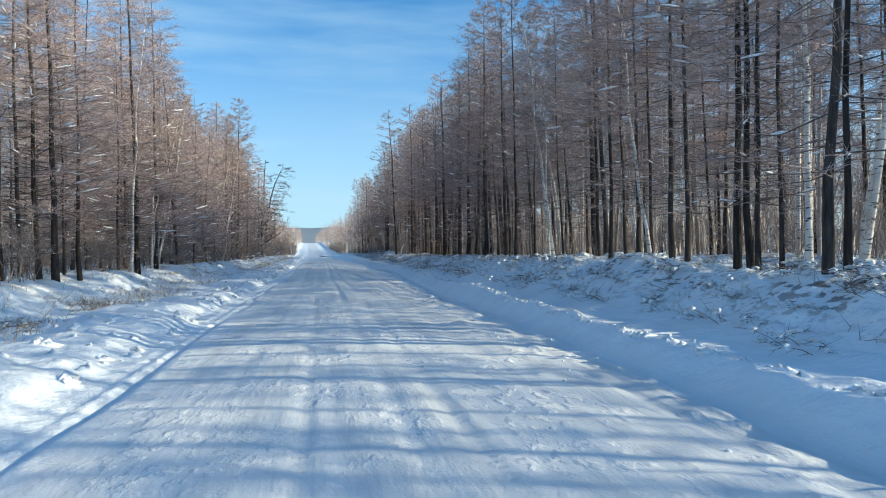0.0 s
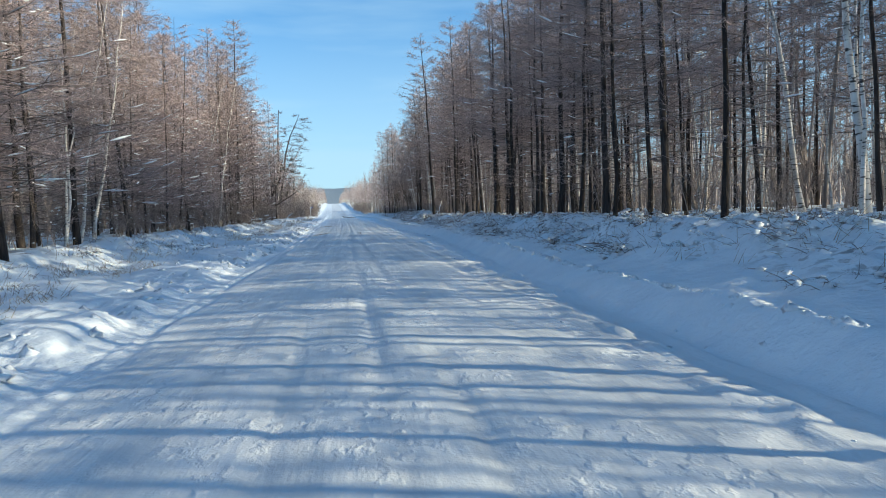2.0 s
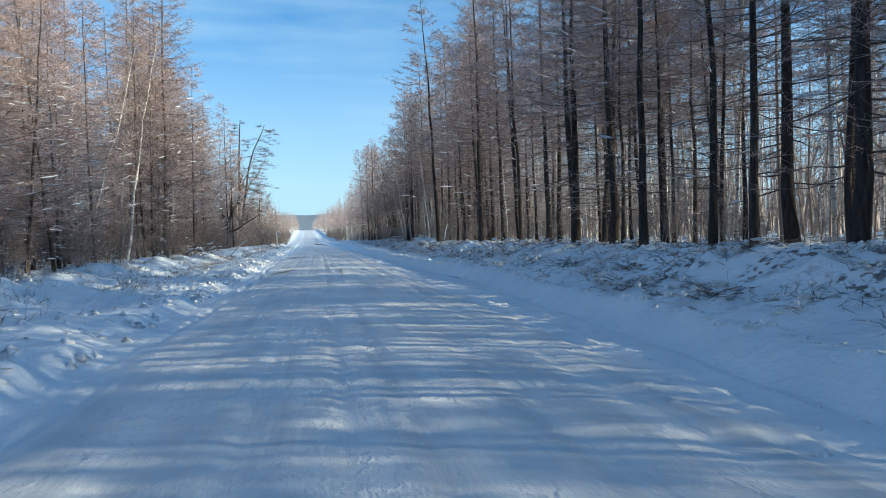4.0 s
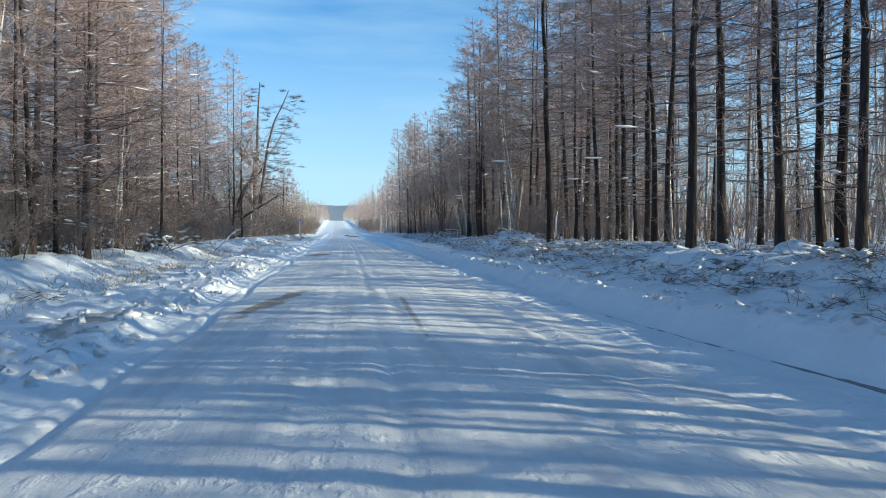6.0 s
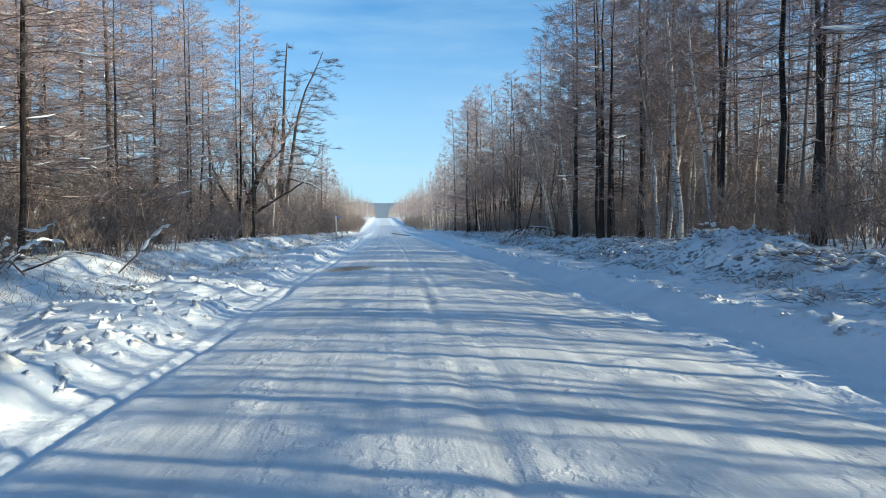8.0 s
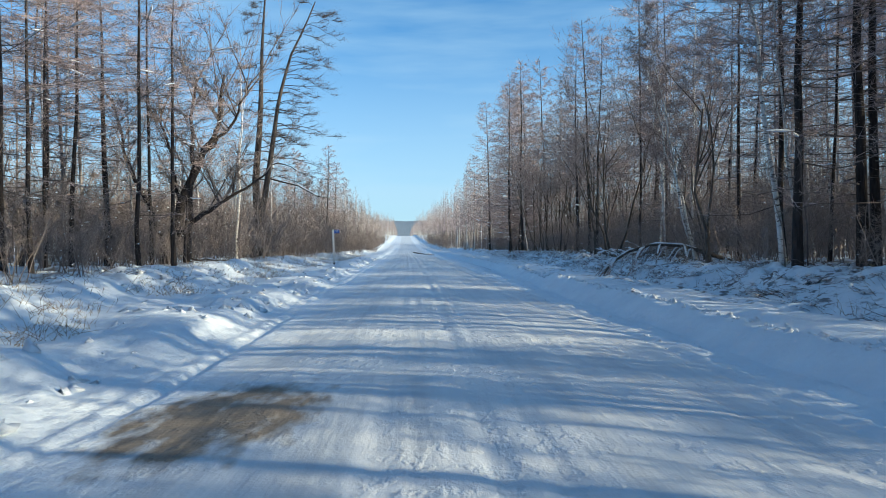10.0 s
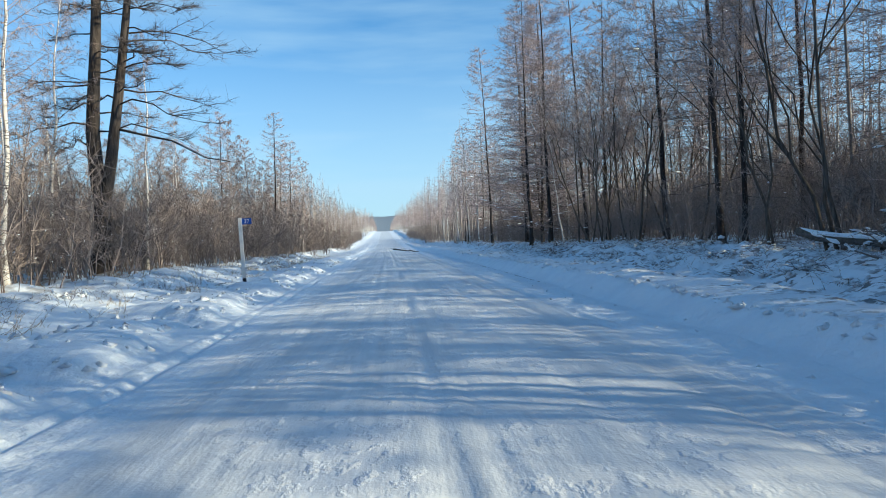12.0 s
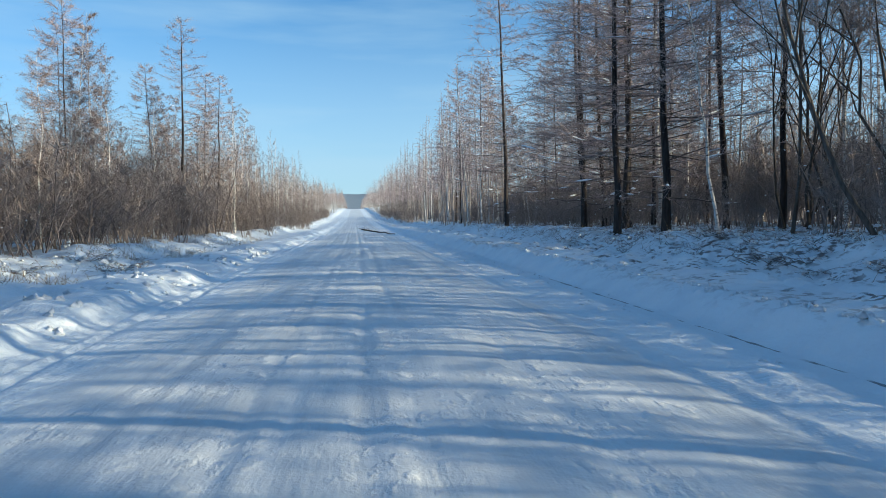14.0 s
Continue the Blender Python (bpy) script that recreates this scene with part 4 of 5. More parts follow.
def twin_larch():
    """Two big larch stems from one foot; the one nearer the road leans over it."""
    rng = np.random.default_rng(77)
    e = tagged(new("twin_larch_tree"), "forked old larch whose thinner stem leans over the road", "tree")
    stems = [(np.array([(-9.85, 0.2), (-9.6, 2.6), (-9.82, 4.9), (-9.5, 8.7), (-9.36, 13.4), (-9.1, 17.0)]), 0.29), (np.array([(-9.72, 2.2), (-9.22, 4.4), (-8.83, 6.9), (-8.4, 10.2), (-7.65, 12.9), (-6.7, 14.8), (-6.1, 16.3)]), 0.21)]
    twig, white = Geo(), Geo()
    for s, (xz, r) in enumerate(stems):
        g = Geo()
        zz = np.linspace(xz[0, 1], xz[-1, 1], 14)
        pts = np.stack([np.interp(zz, xz[:, 1], xz[:, 0]), 0.05 * np.sin(zz * 0.7 + s), zz], 1) - np.array((-9.85, 0, 0.6))
        f = (zz - zz[0]) / (zz[-1] - zz[0])
        g.tube(pts, r * (1 - 0.86 * f) * (1 + 0.3 * np.exp(-f * 25)), 10)
        part("trunk", g, OLD_BARK, e)
        n_limb = 40 if s else 34
        for i in range(n_limb):
            u = 0.27 + 0.72 * (i + rng.random()) / n_limb
            right = rng.random() < (0.85 if s else 0.5)
            az = rng.normal(0, 0.55) + (0 if right else math.pi)
            d = np.array((math.cos(az), math.sin(az), 0))
            span = (4.8 if s and right else 3.4) * (1.1 - u) ** 0.45 * rng.uniform(0.45, 1.05)
            p0 = np.array([np.interp(u, f, pts[:, j]) for j in range(3)])
            q, br = limb(rng, p0, d, span, rng.uniform(-0.12, 0.42), rng.uniform(-0.55, -0.12), 6)
            br[4:, 2] += span * np.array((0.02, 0.07))
            bough = Geo()
            bough.tube(br, np.array((1, 0.85, 0.65, 0.45, 0.3, 0.12)) * (0.030 * (1 - u) + 0.014), 4)
            for _ in range(5):
                w = rng.uniform(0.3, 0.95)
                b1 = np.array([np.interp(w, q, br[:, j]) for j in range(3)])
                d1 = d * 0.8 + np.array((-d[1], d[0], 0)) * rng.choice((-1, 1)) * rng.uniform(0.4, 0.9)
                s1 = span * rng.uniform(0.18, 0.36)
                q1, br1 = limb(rng, b1, d1, s1, rng.uniform(-0.25, 0.15), 0.15, 4)
                bough.tube(br1, np.array((1, 0.8, 0.5, 0.2)) * 0.014, 3)
                fan(rng, twig, q1, br1, d1, s1, 5, 3, 0.005)
            fan(rng, twig, q, br, d, span * 0.6, 7, 4, 0.005)
            part("limb", bough, OLD_BARK, e)
    # a long drooping limb over the verge, with snow
    d = np.array((0.98, -0.1, 0))
    q, br = limb(rng, np.array((0.75, 0, 4.9)), d, 3.8, -0.25, -0.12, 7)
    bough = Geo()
    bough.tube(br, np.linspace(0.05, 0.012, 7), 5)
    part("limb", bough, BARK, e)
    twigs_on(rng, twig, q, br, d, 3.8, 60, 0.009, 0.06, 0.2, 0.1)
    white.tube(br[3:6] + np.array((0, 0, 0.05)), (0.02, 0.05, 0.02), 5, 0.7)
    part("crown", twig, LIMB, e)
    part("branch_snow", white, SNOW, e, "snow lying on the low limb")
    e.matrix_basis = pose(-10.6, 121.2, ground_z(-10.6, 121.2) - 0.1) @ Matrix.Scale(1.07, 4)


twin_larch()


def willow():
    """A dark willow: forked stems and one long limb that reaches to the road."""
    rng = np.random.default_rng(90)
    e = tagged(new("willow_tree"), "dark old willow with forked stems and a long low limb", "tree")
    twig = Geo()

    def stem(name, pts, r0, r1, n_sub):
        g = Geo()
        pts = np.array(pts, float)
        t = np.linspace(0, 1, 12)
        src = np.linspace(0, 1, len(pts))
        line = np.stack([np.interp(t, src, pts[:, j]) for j in range(3)], 1)
        line[1:-1] += rng.normal(0, 0.05, (10, 3))
        g.tube(line, r0 + (r1 - r0) * t, 8)
        part(name, g, BARK, e)
        for _ in range(n_sub):
            u = rng.uniform(0.35, 1)
            p0 = np.array([np.interp(u, t, line[:, j]) for j in range(3)])
            az = rng.random() * 6.283
            d = np.array((math.cos(az), 0.6 * math.sin(az), 0))
            span = rng.uniform(1.0, 2.6)
            q, br = limb(rng, p0, d, span, rng.uniform(0.6, 1.8), 0.2, 5)
            twig.tube(br, np.array((1, 0.8, 0.55, 0.35, 0.1)) * 0.035, 4)
            b0, t0 = twigs_on(rng, twig, q, br, d, span, 30, 0.010, 0.25, 0.7, -0.5)
            few = rng.integers(0, 30, 80)
            mid = b0[few] + (t0[few] - b0[few]) * rng.uniform(0.2, 1, (80, 1))
            twig.slivers(mid, mid + rng.normal(0, 0.17, (80, 3)) + (t0[few] - b0[few]) * 0.4 + np.array((0, 0, 0.2)), np.full(80, 0.007))
    stem("trunk", [(0, 0, 0), (0.35, 0, 1.5), (0.85, 0, 3.1), (1.65, 0.1, 4.9), (2.35, 0, 6.1), (2.6, 0.1, 8.4)], 0.29, 0.05, 17)
    stem("trunk", [(0.95, 0.15, 0.2), (1.05, 0.1, 2.9), (1.2, 0, 5.2), (1.45, 0, 8.2)], 0.2, 0.04, 15)
    stem("limb", [(0.45, 0, 1.35), (1.6, -0.15, 2.3), (2.75, -0.2, 3.0), (4.5, -0.2, 4.1)], 0.14, 0.035, 10)
    stem("limb", [(0.2, 0, 0.9), (-0.6, 0.1, 2.6), (-1.5, 0.2, 4.6), (-2.2, 0.2, 7.4)], 0.15, 0.03, 13)
    stem("limb", [(1.65, 0.1, 4.9), (2.9, 0.2, 6.3), (3.8, 0.1, 8.2)], 0.09, 0.025, 10)
    stem("limb", [(0.75, 0, 2.7), (0.3, 0.1, 4.6), (-0.2, 0.1, 7.2)], 0.09, 0.03, 10)
    part("crown", twig, BRUSH, e)
    e.matrix_basis = pose(-10.95, 106.7, ground_z(-10.95, 106.7) - 0.1)


willow()


def bowed_birch():
    """A young tree bent to the ground by snow, in an arch beside the road."""
    rng = np.random.default_rng(91)
    e = tagged(new("bowed_tree"), "young tree bent into an arch under a load of snow", "tree")
    pts = np.array([(11.2, 100.8, 0.75), (10.4, 100.9, 1.05), (9.5, 101.1, 1.36), (8.5, 101.3, 1.42), (7.6, 101.4, 1.16), (6.95, 101.3, 0.74), (6.6, 101.2, 0.3)])
    g, tw, white = Geo(), Geo(), Geo()
    g.tube(pts, np.linspace(0.085, 0.03, 7), 7)
    for i in range(46):
        u = rng.uniform(0.25, 1.0)
        p0 = np.array([np.interp(u, np.linspace(0, 1, 7), pts[:, j]) for j in range(3)])
        d = np.array((-0.9 + rng.normal(0, 0.3), rng.normal(0, 0.6), 0))
        d /= np.linalg.norm(d)
        span = rng.uniform(0.5, 1.5)
        q, br = limb(rng, p0, d, span * 0.6, 0.05, -1.7, 4)
        br[:, 2] = np.maximum(br[:, 2], 0.15)
        tw.tube(br, (0.016, 0.012, 0.008, 0.004), 3)
        twigs_on(rng, tw, q, br, d, span, 8, 0.005, 0.15, 0.4, 0.25)
        if i % 2 == 0:
            white.tube(br[:3] + np.array((0, 0, 0.03)), (0.02, 0.04, 0.02), 5, 0.7)
    for a, b, r in ((1.3, 3.3, 0.075), (3.7, 4.4, 0.05), (4.7, 5.3, 0.04)):
        u = np.linspace(a, b, 6)
        line = np.stack([np.interp(u, np.arange(7), pts[:, j]) for j in range(3)], 1)
        white.tube(line + np.array((0, 0, 0.05)), r * np.array((0.15, 0.8, 1.0, 0.75, 0.9, 0.15)), 6, 0.65)
    part("trunk", g, GREY_BARK, e)
    part("crown", tw, TWIG_GREY, e)
    tagged(part("branch_snow", white, SNOW, e, "thick snow lying along the bent stem"), kind="stuff")


bowed_birch()


def fallen_log(x0, y0, x1, y1, r, z0, z1):
    rng = np.random.default_rng(int(abs(x0) * 100 + y0))
    e = tagged(new("fallen_log"), "fallen trunk with snow along its top at the wood's edge", "log", "fallen trunks")
    t = np.linspace(0, 1, 6)
    pts = np.stack([x0 + (x1 - x0) * t, y0 + (y1 - y0) * t, ground_z(x0, y0) + z0 + (ground_z(x1, y1) + z1 - ground_z(x0, y0) - z0) * t], 1)
    pts += rng.normal(0, 0.03, pts.shape)
    g, w = Geo(), Geo()
    g.tube(pts, r * (1 - 0.5 * t), 8)
    w.tube(pts[:5] + np.array((0, 0, r * 0.85)), r * np.array((0.2, 0.8, 0.85, 0.7, 0.2)), 7, 0.55)
    part("trunk", g, GREY_BARK, e)
    part("snow_cap", w, SNOW, e, "cap of snow on the log")


fallen_log(9.5, 111.8, 9.2, 107.9, 0.11, 0.42, -0.02)
fallen_log(8.3, 70.2, 9.0, 72.2, 0.04, 0.05, 1.5)
fallen_log(-9.6, 106.2, -8.3, 107.0, 0.05, 0.22, 0.02)

# ---- kilometre post ----


def kilometre_post():
    e = tagged(new("kilometre_post"), "white concrete kilometre post with a blue number plate", "road sign")
    g = Geo()
    box(g, (-0.06, -0.06, 0.14), (0.06, 0.06, 2.3), 0.012)
    post = part("post", g, plain("whitewash", (0.72, 0.69, 0.64), 0.8, 0.2, 0.15), e, smooth=False)
    g = Geo()
    box(g, (-0.062, -0.062, -0.3), (0.062, 0.062, 0.14), 0.012)
    part("foot_band", g, plain("black_paint", (0.02, 0.02, 0.022), 0.6), e, "black painted band", smooth=False)
    g = Geo()
    box(g, (0.064, -0.012, 2.06), (0.40, 0.012, 2.28), 0.004)
    plate = part("number_plate", g, plain("blue_enamel", (0.012, 0.09, 0.42), 0.35, 0.5), e, "blue enamel plate", smooth=False)
    text = bpy.data.curves.new("numerals", "FONT")
    text.body, text.size, text.extrude, text.align_x, text.align_y = "37", 0.19, 0.002, "CENTER", "CENTER"
    ob = new("numerals_curve", text)
    me = bpy.data.meshes.new_from_object(ob.evaluated_get(bpy.context.evaluated_depsgraph_get()))
    bpy.data.objects.remove(ob)
    me.transform(pose(0.232, -0.016, 2.17, 90, 0, 0))
    me.materials.append(plain("white_enamel", (0.8, 0.8, 0.8), 0.4))
    num = new("numerals", me)
    num.parent = plate
    e.matrix_basis = pose(-5.42, 120.9, ground_z(-5.42, 120.9) + 0.02, 0, -1.5, 6)


kilometre_post()

# ---- shrubs, brush and weeds ----


def shrub_geo(seed, h=0.7, spread=0.6, stems=24):
    rng = np.random.default_rng(seed)
    g, w = Geo(), Geo()
    for _ in range(stems):
        az = rng.random() * 6.283
        d = np.array((math.cos(az), math.sin(az), 0))
        span = spread * rng.uniform(0.4, 1.2)
        p0 = np.array((*rng.normal(0, spread * 0.3, 2), -0.05))
        q, br = limb(rng, p0, d, span, h / spread * rng.uniform(0.7, 1.4), -h / spread * 0.7, 4)
        g.tube(br, (0.008, 0.007, 0.005, 0.002), 3)
        twigs_on(rng, g, q, br, d, span, 9, 0.005, 0.2, 0.5, 0.1, 0.1, True)
        if rng.random() < 0.6:
            w.blob(br[2] + np.array((0, 0, 0.0)), (rng.uniform(0.06, 0.16), rng.uniform(0.05, 0.12), rng.uniform(0.03, 0.07), az), rng)
    return g, w


def stuff(name, geo, mat, label, category, smooth=True):
    return tagged(new(name, geo.mesh(name, mat, smooth)), label, category, kind="stuff")


shrubs, models = [], []
for i in range(4):
    a, b_ = shrub_geo(200 + i, 0.34 + 0.07 * i, 0.6 + 0.1 * i)
    models.append(tuple(m.arrays() for m in shrub_geo(210 + i, 0.34 + 0.07 * i, 0.6 + 0.1 * i, 11)))
    e = tagged(new("low_shrub"), "low bare shrub bowed under patches of snow", "shrub", "snowy shrubs on the banks")
    tagged(part("brushwood", a, BRUSH, e), kind="stuff")
    tagged(part("snow_load", b_, SNOW, e, "patches of snow on the stems"), kind="stuff")
    shrubs.append(e)
tangle, tangle_snow = Geo(), Geo()
for i in range(1350):
    y = pick.uniform(2, 140)
    s = 2 * float(smoothstep(70, 100, y))
    x = pick.uniform(5.7 + 0.9 * s - 0.6 * float(smoothstep(40, 22, y)), 8.6 + s) if pick.random() < 0.84 else pick.uniform(-9.0, -6.0)
    if i < 280:
        stand(pick.choice(shrubs), x, y, 0, 0, pick.uniform(0.4, 1.05))
        continue
    twiggy, load = pick.choice(models)
    at, turn, size = (x, y, ground_z(x, y) - 0.06), pick.random() * 6.283, pick.uniform(0.25, 0.7)
    tangle.place(twiggy, at, turn, size)
    tangle_snow.place(load, at, turn, size)
stuff("low_brush", tangle, BRUSH, "dark tangles of bare brush along the snowy banks", "shrub")
stuff("brush_snow", tangle_snow, SNOW, "lumps of snow lying on the low brush", "snow")


def brush_heap(x, y, wide, tall, seed, label):
    """A heap of bare branches with thick lumps of snow on it."""
    rng = np.random.default_rng(seed)
    g, w = Geo(), Geo()
    for i in range(70):
        az = rng.random() * 6.283
        d = np.array((math.cos(az), math.sin(az), 0))
        span = wide * rng.uniform(0.3, 0.75)
        p0 = np.array((*rng.normal(0, wide * 0.28, 2), -0.05))
        lift = tall * rng.uniform(0.5, 1.5) / span
        q, br = limb(rng, p0, d, span, lift, -lift * rng.uniform(0.4, 0.9), 5)
        g.tube(br, np.array((1, 0.8, 0.6, 0.4, 0.15)) * rng.uniform(0.012, 0.028), 4)
        twigs_on(rng, g, q, br, d, span, 16, 0.006, 0.15, 0.45, 0.0, 0.15)
        for _ in range(4):
            u = rng.uniform(0.2, 0.8)
            uu = np.linspace(u, u + rng.uniform(0.1, 0.25), 5)
            line = np.stack([np.interp(uu, q, br[:, j]) for j in range(3)], 1) + rng.normal(0, 0.012, (5, 3))
            if rng.random() < 0.75:
                w.tube(line + np.array((0, 0, 0.02)), rng.uniform(0.025, 0.065) * np.array((0.2, 0.8, 1.0, 0.8, 0.2)) * rng.uniform(0.7, 1.3, 5), 5, 0.7)
    e = tagged(new("brush_heap"), label, "brushwood")
    tagged(part("brushwood", g, BRUSH, e), kind="stuff")
    tagged(part("snow_load", w, SNOW, e, "thick lumps of snow on the branches"), kind="stuff")
    e.matrix_basis = pose(x, y, ground_z(x, y))


brush_heap(10.6, 108.3, 2.6, 0.9, 610, "heap of dark branches under thick lumps of snow")
brush_heap(12.2, 110.4, 2.4, 1.0, 611, "heap of dark branches under thick lumps of snow")
brush_heap(8.6, 76.6, 1.6, 0.5, 612, "brown brush heap on a snow mound at the wood's edge")
brush_heap(-9.0, 74.0, 3.2, 1.5, 613, "snow-laden low bush in front of the larch wood")
brush_heap(-9.4, 66.5, 1.8, 0.7, 614, "snow-laden low bush in front of the larch wood")


def brush(name, label, count, xa, xb, y0, y1, h0, h1, seed, thick=1.0):
    """A thicket of thin upright stems; xa and xb give its near and far side along the road."""
    rng = np.random.default_rng(seed)
    g = Geo()
    y = rng.uniform(y0, y1, count)
    u = rng.random(count) ** 1.6
    clump = vnoise(y * 0.35, u * 3, seed) > -0.45
    y, u = y[clump], u[clump]
    n = len(y)
    x = xa(y) + (xb(y) - xa(y)) * u
    z = height(x, y) - 0.05
    h = rng.uniform(h0, h1, n) * (0.55 + 0.45 * rng.random(n))
    base = np.stack([x, y, z], 1)
    lean = rng.normal(0, 0.13, (n, 3)) * h[:, None]
    lean[:, 2] = 0
    mid = base + lean * 0.4 + np.stack([0 * h, 0 * h, h * 0.55], 1)
    tip = base + lean * 1.2 + np.stack([0 * h, 0 * h, h], 1)
    r = (0.007 + 0.0035 * h) * thick
    g.spikes(base, mid + (mid - base) * 0.5, r)
    g.spikes(mid, tip, r * 0.6)
    for _ in range(7):
        f = rng.uniform(0.2, 0.95, (n, 1))
        p = base + (tip - base) * f
        d = rng.normal(0, 0.6, (n, 3))
        d[:, 2] = np.abs(d[:, 2]) + 0.5
        g.spikes(p, p + d * (h * 0.2)[:, None], np.full(n, 0.0085 * thick))
    return stuff(name, g, DEEP_LIT, label, "undergrowth", False)



def sapling_geo(seed, h=3.2, stems=5):
    """A clump of bare saplings: splayed stems with forking twigs."""
    rng = np.random.default_rng(seed)
    g = Geo()
    for _ in range(stems):
        d = np.array((*rng.normal(0, 0.28, 2), 1.0))
        hh = h * rng.uniform(0.55, 1.1)
        t = np.linspace(0, 1, 4)
        pts = np.array((*rng.normal(0, 0.25, 2), -0.1)) + d * (hh * t)[:, None]
        pts[1:] += np.cumsum(rng.normal(0, 0.05 * hh, (3, 3)) * (1, 1, 0.2), 0)
        g.tube(pts, 0.022 * (hh / 3.5) * (1 - 0.8 * t) + 0.003, 3)
        n = 11
        u = rng.uniform(0.22, 0.98, n)
        p = np.stack([np.interp(u, t, pts[:, j]) for j in range(3)], 1)
        w = rng.normal(0, 0.55, (n, 3))
        w[:, 2] = np.abs(w[:, 2]) * 0.6 + 0.45
        tip = p + w * (hh * 0.34 * (1.1 - u))[:, None]
        g.slivers(p, tip, np.full(n, 0.012))
        k = rng.integers(0, n, 2 * n)
        q = p[k] + (tip[k] - p[k]) * rng.uniform(0.25, 0.95, (2 * n, 1))
        w = rng.normal(0, 0.3, (2 * n, 3)) * hh * 0.12 + (tip[k] - p[k]) * 0.45
        g.slivers(q, q + w, np.full(2 * n, 0.007))
        k = rng.integers(0, n, 7 * n)
        q = p[k] + (tip[k] - p[k]) * rng.uniform(0.1, 1.0, (7 * n, 1))
        g.slivers(q, q + rng.normal(0, 0.12, (7 * n, 3)) * hh * 0.9 + (tip[k] - p[k]) * 0.3, np.full(7 * n, 0.0062))
    return g.arrays()


SAPLINGS = [sapling_geo(350 + i, 2.6 + 0.5 * (i % 3), 4 + i % 3) for i in range(6)]


def saplings(label, count, xa, xb, y0, y1, lo, hi, seed):
    rng = np.random.default_rng(seed)
    g = Geo()
    for _ in range(count):
        y = rng.uniform(y0, y1)
        u = rng.random() ** 1.5
        x = float(xa(y)) + (xb - float(xa(y))) * u
        g.place(SAPLINGS[rng.integers(0, 6)], (x, y, ground_z(x, y) - 0.05), rng.random() * 6.283, rng.uniform(lo, hi) * (0.8 + 0.5 * u), rng.normal(0, 0.06, 2))
    return stuff("thicket", g, THICKET, label, "undergrowth", False)


saplings("thin bare undergrowth between the trunks", 130, lambda y: 8.6, 18, -2, 75, 0.35, 0.75, 301)
saplings("dense brown thicket of bare saplings", 500, lambda y: 9.0 + 0.7 * smoothstep(75, 100, y), 18, 72, 215, 0.5, 1.15, 302)
saplings("thin bare undergrowth between the trunks", 150, lambda y: -8.4, -17, 4, 66, 0.35, 0.85, 303)
saplings("tall brown thicket of bare saplings", 330, lambda y: -9.5, -24, 112, 190, 1.0, 1.9, 308)
saplings("tall brown thicket of bare saplings", 330, lambda y: 13.0, 27, 92, 185, 1.0, 1.7, 309)
saplings("tangled brown thicket under the larches", 150, lambda y: -8.3 - 0.6 * smoothstep(70, 105, y), -14, 56, 112, 0.45, 1.0, 307)
saplings("dense brown thicket of bare saplings", 500, lambda y: -8.0 - 1.5 * smoothstep(70, 105, y) + 1.3 * smoothstep(122, 150, y), -21, 62, 215, 0.55, 1.5, 304)
saplings("brown thicket far along the road", 260, lambda y: 8.3 + bend(y), 18, 205, 330, 0.7, 1.6, 313)
saplings("brown thicket far along the road", 260, lambda y: -8.1 + bend(y), -22, 205, 330, 0.7, 1.6, 314)
# deep saplings, with sunlight painted into their pale colour
brush("thicket", "bare saplings deep in the wood, coloured paler as if sunlit", 4200, lambda y: 18 + 0 * y, lambda y: 58 + 0 * y, -20, 190, 2.5, 6.5, 305, 3.4)
brush("thicket", "bare saplings deep in the wood, coloured paler as if sunlit", 4200, lambda y: -18 + 0 * y, lambda y: -55 + 0 * y, 0, 220, 2.5, 7.5, 306, 3.4)


def weeds(name, label, mat, count, tall, r, seed, near, share):
    """Dry grass and weed stalks that poke out of the snow on the verges."""
    rng = np.random.default_rng(seed)
    g = Geo()
    y = rng.uniform(0, 165, count)
    right = rng.random(count) < share
    s = 2 * smoothstep(70, 100, y)
    x = np.where(right, rng.uniform(5.9, 9.6, count) + s * 0.8 - 0.6 * smoothstep(40, 22, y), edge_left(y) - near - np.abs(rng.normal(0, 2.2, count)))
    keep = vnoise(x * 0.9, y * 0.6, seed) + 0.6 * vnoise(x * 3.1, y * 2.4, seed + 1) > 0.1
    x, y = x[keep], y[keep]
    n = len(x)
    base = np.stack([x, y, height(x, y) - 0.03], 1)
    d = rng.normal(0, 0.2, (n, 3)) * tall / 0.4
    d[:, 2] = rng.uniform(0.25, 1.0, n) * tall
    g.spikes(base, base + d, np.full(n, r))
    k = rng.random(n) < 0.5
    q = base[k] + d[k] * 0.55
    g.spikes(q, q + rng.normal(0, 0.13, (int(k.sum()), 3)) + np.array((0, 0, 0.05)), np.full(int(k.sum()), r * 0.8))
    return stuff(name, g, mat, label, "grass", False)


weeds("dry_weeds", "dry straw-coloured grass and weeds poking through snow", STRAW, 22000, 0.36, 0.005, 310, 2.6, 0.2)
weeds("dead_stalks", "dark dead stalks and fallen twigs poking through snow", BRUSH, 15000, 0.26, 0.006, 312, 3.6, 0.6)


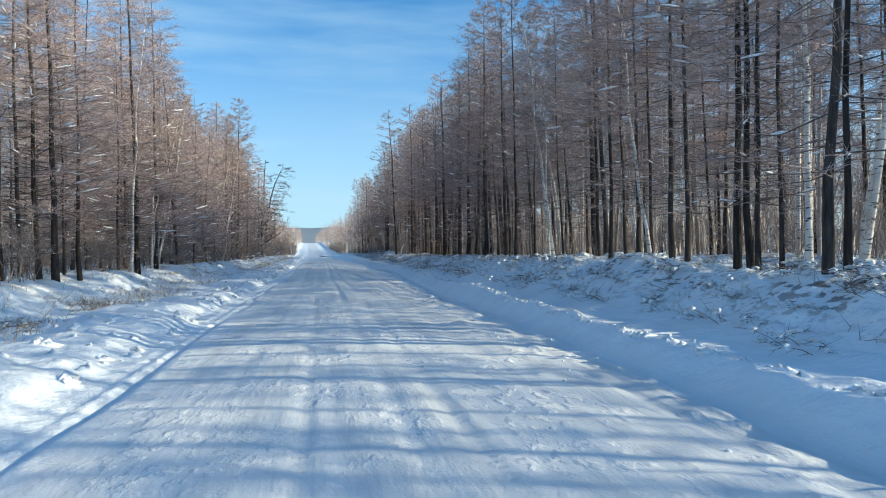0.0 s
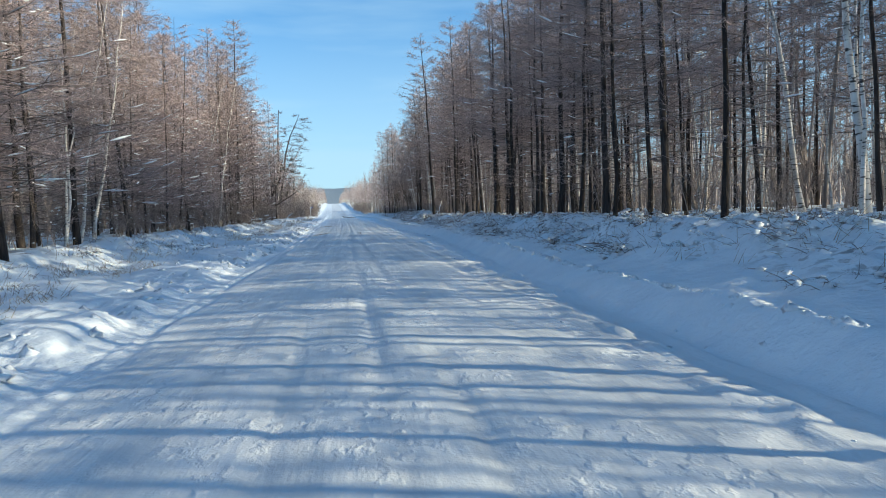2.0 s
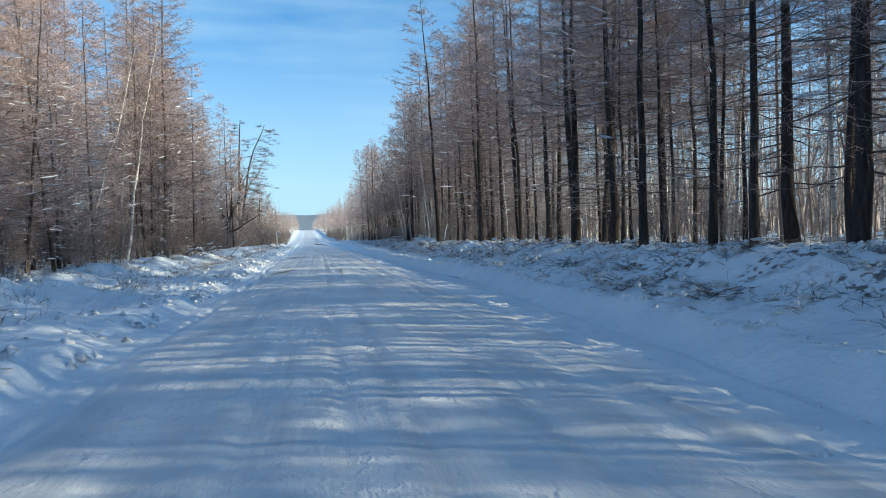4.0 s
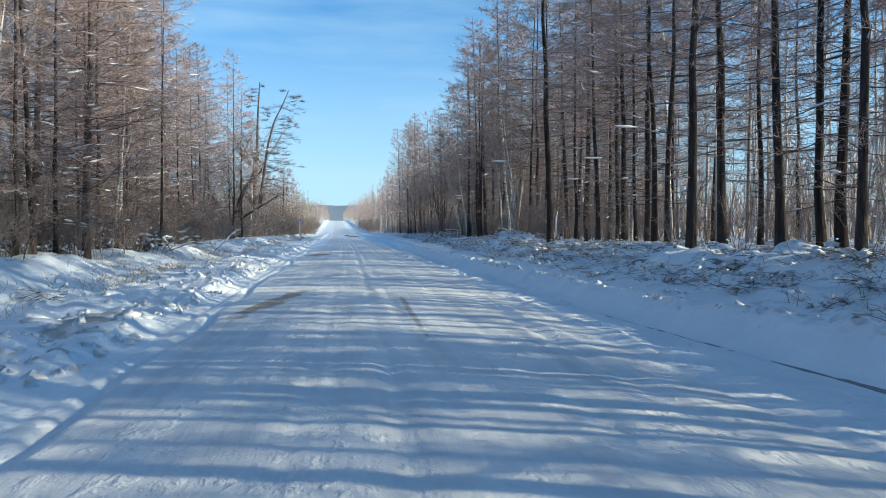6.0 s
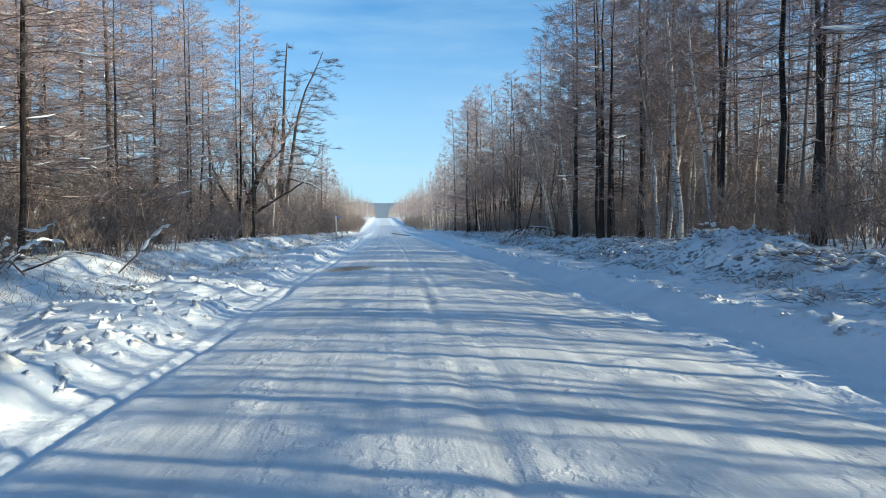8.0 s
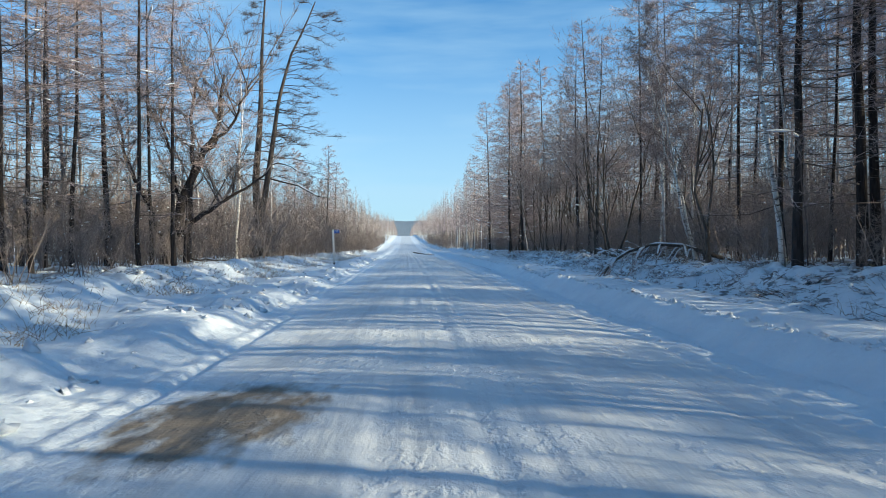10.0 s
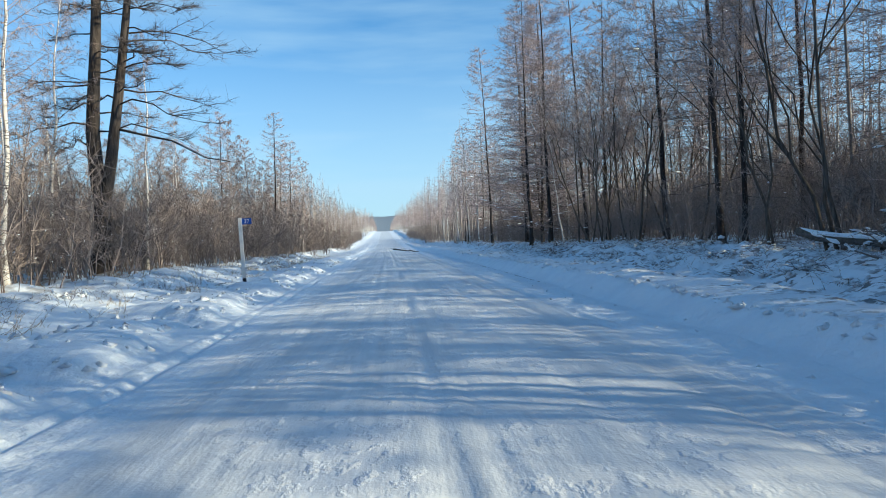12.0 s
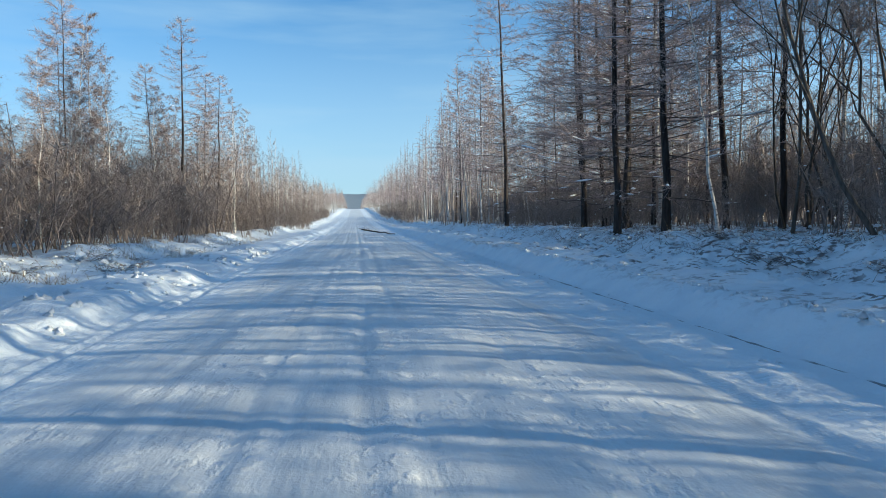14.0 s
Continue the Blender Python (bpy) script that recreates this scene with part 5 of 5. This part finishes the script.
def snow_bits():
    """Pinches of snow caught in the thickets."""
    rng = np.random.default_rng(340)
    g = Geo()
    oct_v = np.array([(1, 0, 0), (-1, 0, 0), (0, 1, 0), (0, -1, 0), (0, 0, 0.7), (0, 0, -0.5)], float)
    oct_f = np.array([(0, 2, 4), (2, 1, 4), (1, 3, 4), (3, 0, 4), (2, 0, 5), (1, 2, 5), (3, 1, 5), (0, 3, 5)])
    for i in range(1700):
        y = rng.uniform(4, 170)
        if rng.random() < 0.6:
            x = -8.2 - abs(rng.normal(0, 2.2)) - 0.8 * float(smoothstep(70, 105, y))
        else:
            x = 9.0 + abs(rng.normal(0, 2.5)) + 0.8 * float(smoothstep(75, 100, y))
        tall = 1.6 if y < 58 else 3.2
        z = ground_z(x, y) + 0.15 + tall * rng.random() ** 1.6
        g.add(oct_v * rng.uniform(0.015, 0.055, 3) + np.array((x, y, z)), oct_f)
    return stuff("caught_snow", g, SNOW, "pinches of snow caught in the bare thickets", "snow")


snow_bits()


def clods():
    """Broken lumps of snow along the ploughed edges."""
    rng = np.random.default_rng(320)
    g = Geo()
    for i in range(3600):
        y = rng.uniform(-1, 150)
        k = rng.random()
        if k < 0.36:
            if rng.random() < 0.3:
                y = rng.uniform(44, 74)
            x = float(edge_left(y)) - 0.55 - abs(rng.normal(0, 1.3))
            s = rng.uniform(0.025, 0.13)
        elif k < 0.92:
            x = float(edge_right(y)) + 0.78 + rng.normal(0, 0.07)
            s = 0.018 + 0.075 * rng.random() ** 2.2
        else:
            x = float(edge_right(y)) - 0.35 + rng.normal(0, 0.35)
            s = rng.uniform(0.012, 0.045)
        g.blob((x, y, ground_z(x, y) - s * 0.3), (s * rng.uniform(0.8, 1.6), s * rng.uniform(0.8, 1.4), s * rng.uniform(0.6, 1.0), rng.random() * 6), rng, 0.55)
    return stuff("snow_clods", g, SNOW, "broken lumps of ploughed snow along the road edges", "snow")


clods()


def debris():
    """A thin dead tree that lies slantwise over the right half of the road, far ahead."""
    rng = np.random.default_rng(330)
    e = tagged(new("fallen_branch"), "dark broken treetop lying across the snowy road edge", "branch")
    g = Geo()
    t = np.linspace(0, 1, 9)
    x, y = -0.6 + 3.3 * t, 204 - 27 * t
    pts = np.stack([x - 1.2, y - 190, height(x, y) + 0.07], 1) + rng.normal(0, 0.05, (9, 3)) * (1, 1, 0.6)
    g.tube(pts, 0.10 - 0.055 * t, 6)
    k = rng.integers(0, 9, 40)
    g.spikes(pts[k], pts[k] + rng.normal(0, 0.4, (40, 3)) * (1, 1.6, 0.5) + np.array((0, 0, 0.16)), np.full(40, 0.022))
    part("wood", g, GREY_BARK, e)
    e.matrix_basis = pose(1.2, 190, 0)


debris()

# ---- the woods behind ----


def woods_model(seed, birch=False, h=15.0, n=26, twigs=6, r=0.085, thick=1.0):
    """A light tree for the depth of the wood: trunk and crown apart."""
    rng = np.random.default_rng(seed)
    tr, cr = Geo(), Geo()
    t = np.linspace(0, 1, 5)
    off = np.cumsum(rng.normal(0, 0.09, (5, 2)), 0)
    pts = np.stack([off[:, 0], off[:, 1], t * h - 0.3], 1)
    tr.tube(pts, r * (1 - 0.9 * t), 5)
    for i in range(n):
        s = 0.3 + 0.68 * (i + rng.random()) / n
        az = rng.random() * 6.283
        d = np.array((math.cos(az), math.sin(az), 0))
        span = h * (0.14 * ((1 - s) / 0.7) ** 0.8 + 0.012) * rng.uniform(0.65, 1.1)
        p0 = np.array([np.interp(s, t, pts[:, j]) for j in range(3)])
        q, br = limb(rng, p0, d, span, rng.uniform(0.5, 1.1) if birch else rng.uniform(-0.15, 0.2), 0.1, 3)
        cr.spikes(br[:1], br[2:], np.array([0.018 * thick]))
        twigs_on(rng, cr, q, br, d, span, twigs, 0.0105 * thick, 0.2, 0.6, fine=True)
    return tr.arrays(), cr.arrays()


def woods(tag, x_of, count, y0, y1, seed, models, label, birch_share, grow=1.0, mats=None):
    """A stretch of the wood, as trunks, pale trunks and twigs."""
    rng = np.random.default_rng(seed)
    dark, pale, crown = Geo(), Geo(), Geo()
    for _ in range(count):
        y = rng.uniform(y0, y1)
        x = x_of(rng, y)
        b = rng.random() < birch_share
        k = rng.integers(0, len(models[b]))
        tr, cr = models[b][k]
        at = (x, y, ground_z(x, y) - 0.1)
        turn, sc, lean = rng.random() * 6.283, rng.uniform(0.75, 1.1) * grow * stature(x, y), rng.normal(0, 0.025, 2)
        (pale if b else dark).place(tr, at, turn, sc, lean)
        crown.place(cr, at, turn, sc, lean)
    # sunlight in the depth of the wood is put into this bark's colour
    stuff("woods_trunks", dark, BARK_FAR_LIT, label + ", trunks coloured paler as if sunlit", "forest")
    stuff("woods_trunks", pale, BIRCH, label + ", pale birch trunks", "forest")
    stuff("woods_twigs", crown, TWIG_GREY if birch_share > 0.5 else TWIG, label + ", bare twigs", "forest", False)


NEAR = ([woods_model(400 + i, False, 15 + i * 0.6, 38, 13, 0.085, 0.85) for i in range(4)], [woods_model(410 + i, True, 13 + i * 0.7, 38, 12, 0.07, 0.85) for i in range(4)])
FAR = ([woods_model(420 + i, False, 15 + i * 0.8, 32, 19, 0.085, 1.2) for i in range(3)], [woods_model(430 + i, True, 14 + i * 0.8, 30, 18, 0.085, 1.2) for i in range(3)])
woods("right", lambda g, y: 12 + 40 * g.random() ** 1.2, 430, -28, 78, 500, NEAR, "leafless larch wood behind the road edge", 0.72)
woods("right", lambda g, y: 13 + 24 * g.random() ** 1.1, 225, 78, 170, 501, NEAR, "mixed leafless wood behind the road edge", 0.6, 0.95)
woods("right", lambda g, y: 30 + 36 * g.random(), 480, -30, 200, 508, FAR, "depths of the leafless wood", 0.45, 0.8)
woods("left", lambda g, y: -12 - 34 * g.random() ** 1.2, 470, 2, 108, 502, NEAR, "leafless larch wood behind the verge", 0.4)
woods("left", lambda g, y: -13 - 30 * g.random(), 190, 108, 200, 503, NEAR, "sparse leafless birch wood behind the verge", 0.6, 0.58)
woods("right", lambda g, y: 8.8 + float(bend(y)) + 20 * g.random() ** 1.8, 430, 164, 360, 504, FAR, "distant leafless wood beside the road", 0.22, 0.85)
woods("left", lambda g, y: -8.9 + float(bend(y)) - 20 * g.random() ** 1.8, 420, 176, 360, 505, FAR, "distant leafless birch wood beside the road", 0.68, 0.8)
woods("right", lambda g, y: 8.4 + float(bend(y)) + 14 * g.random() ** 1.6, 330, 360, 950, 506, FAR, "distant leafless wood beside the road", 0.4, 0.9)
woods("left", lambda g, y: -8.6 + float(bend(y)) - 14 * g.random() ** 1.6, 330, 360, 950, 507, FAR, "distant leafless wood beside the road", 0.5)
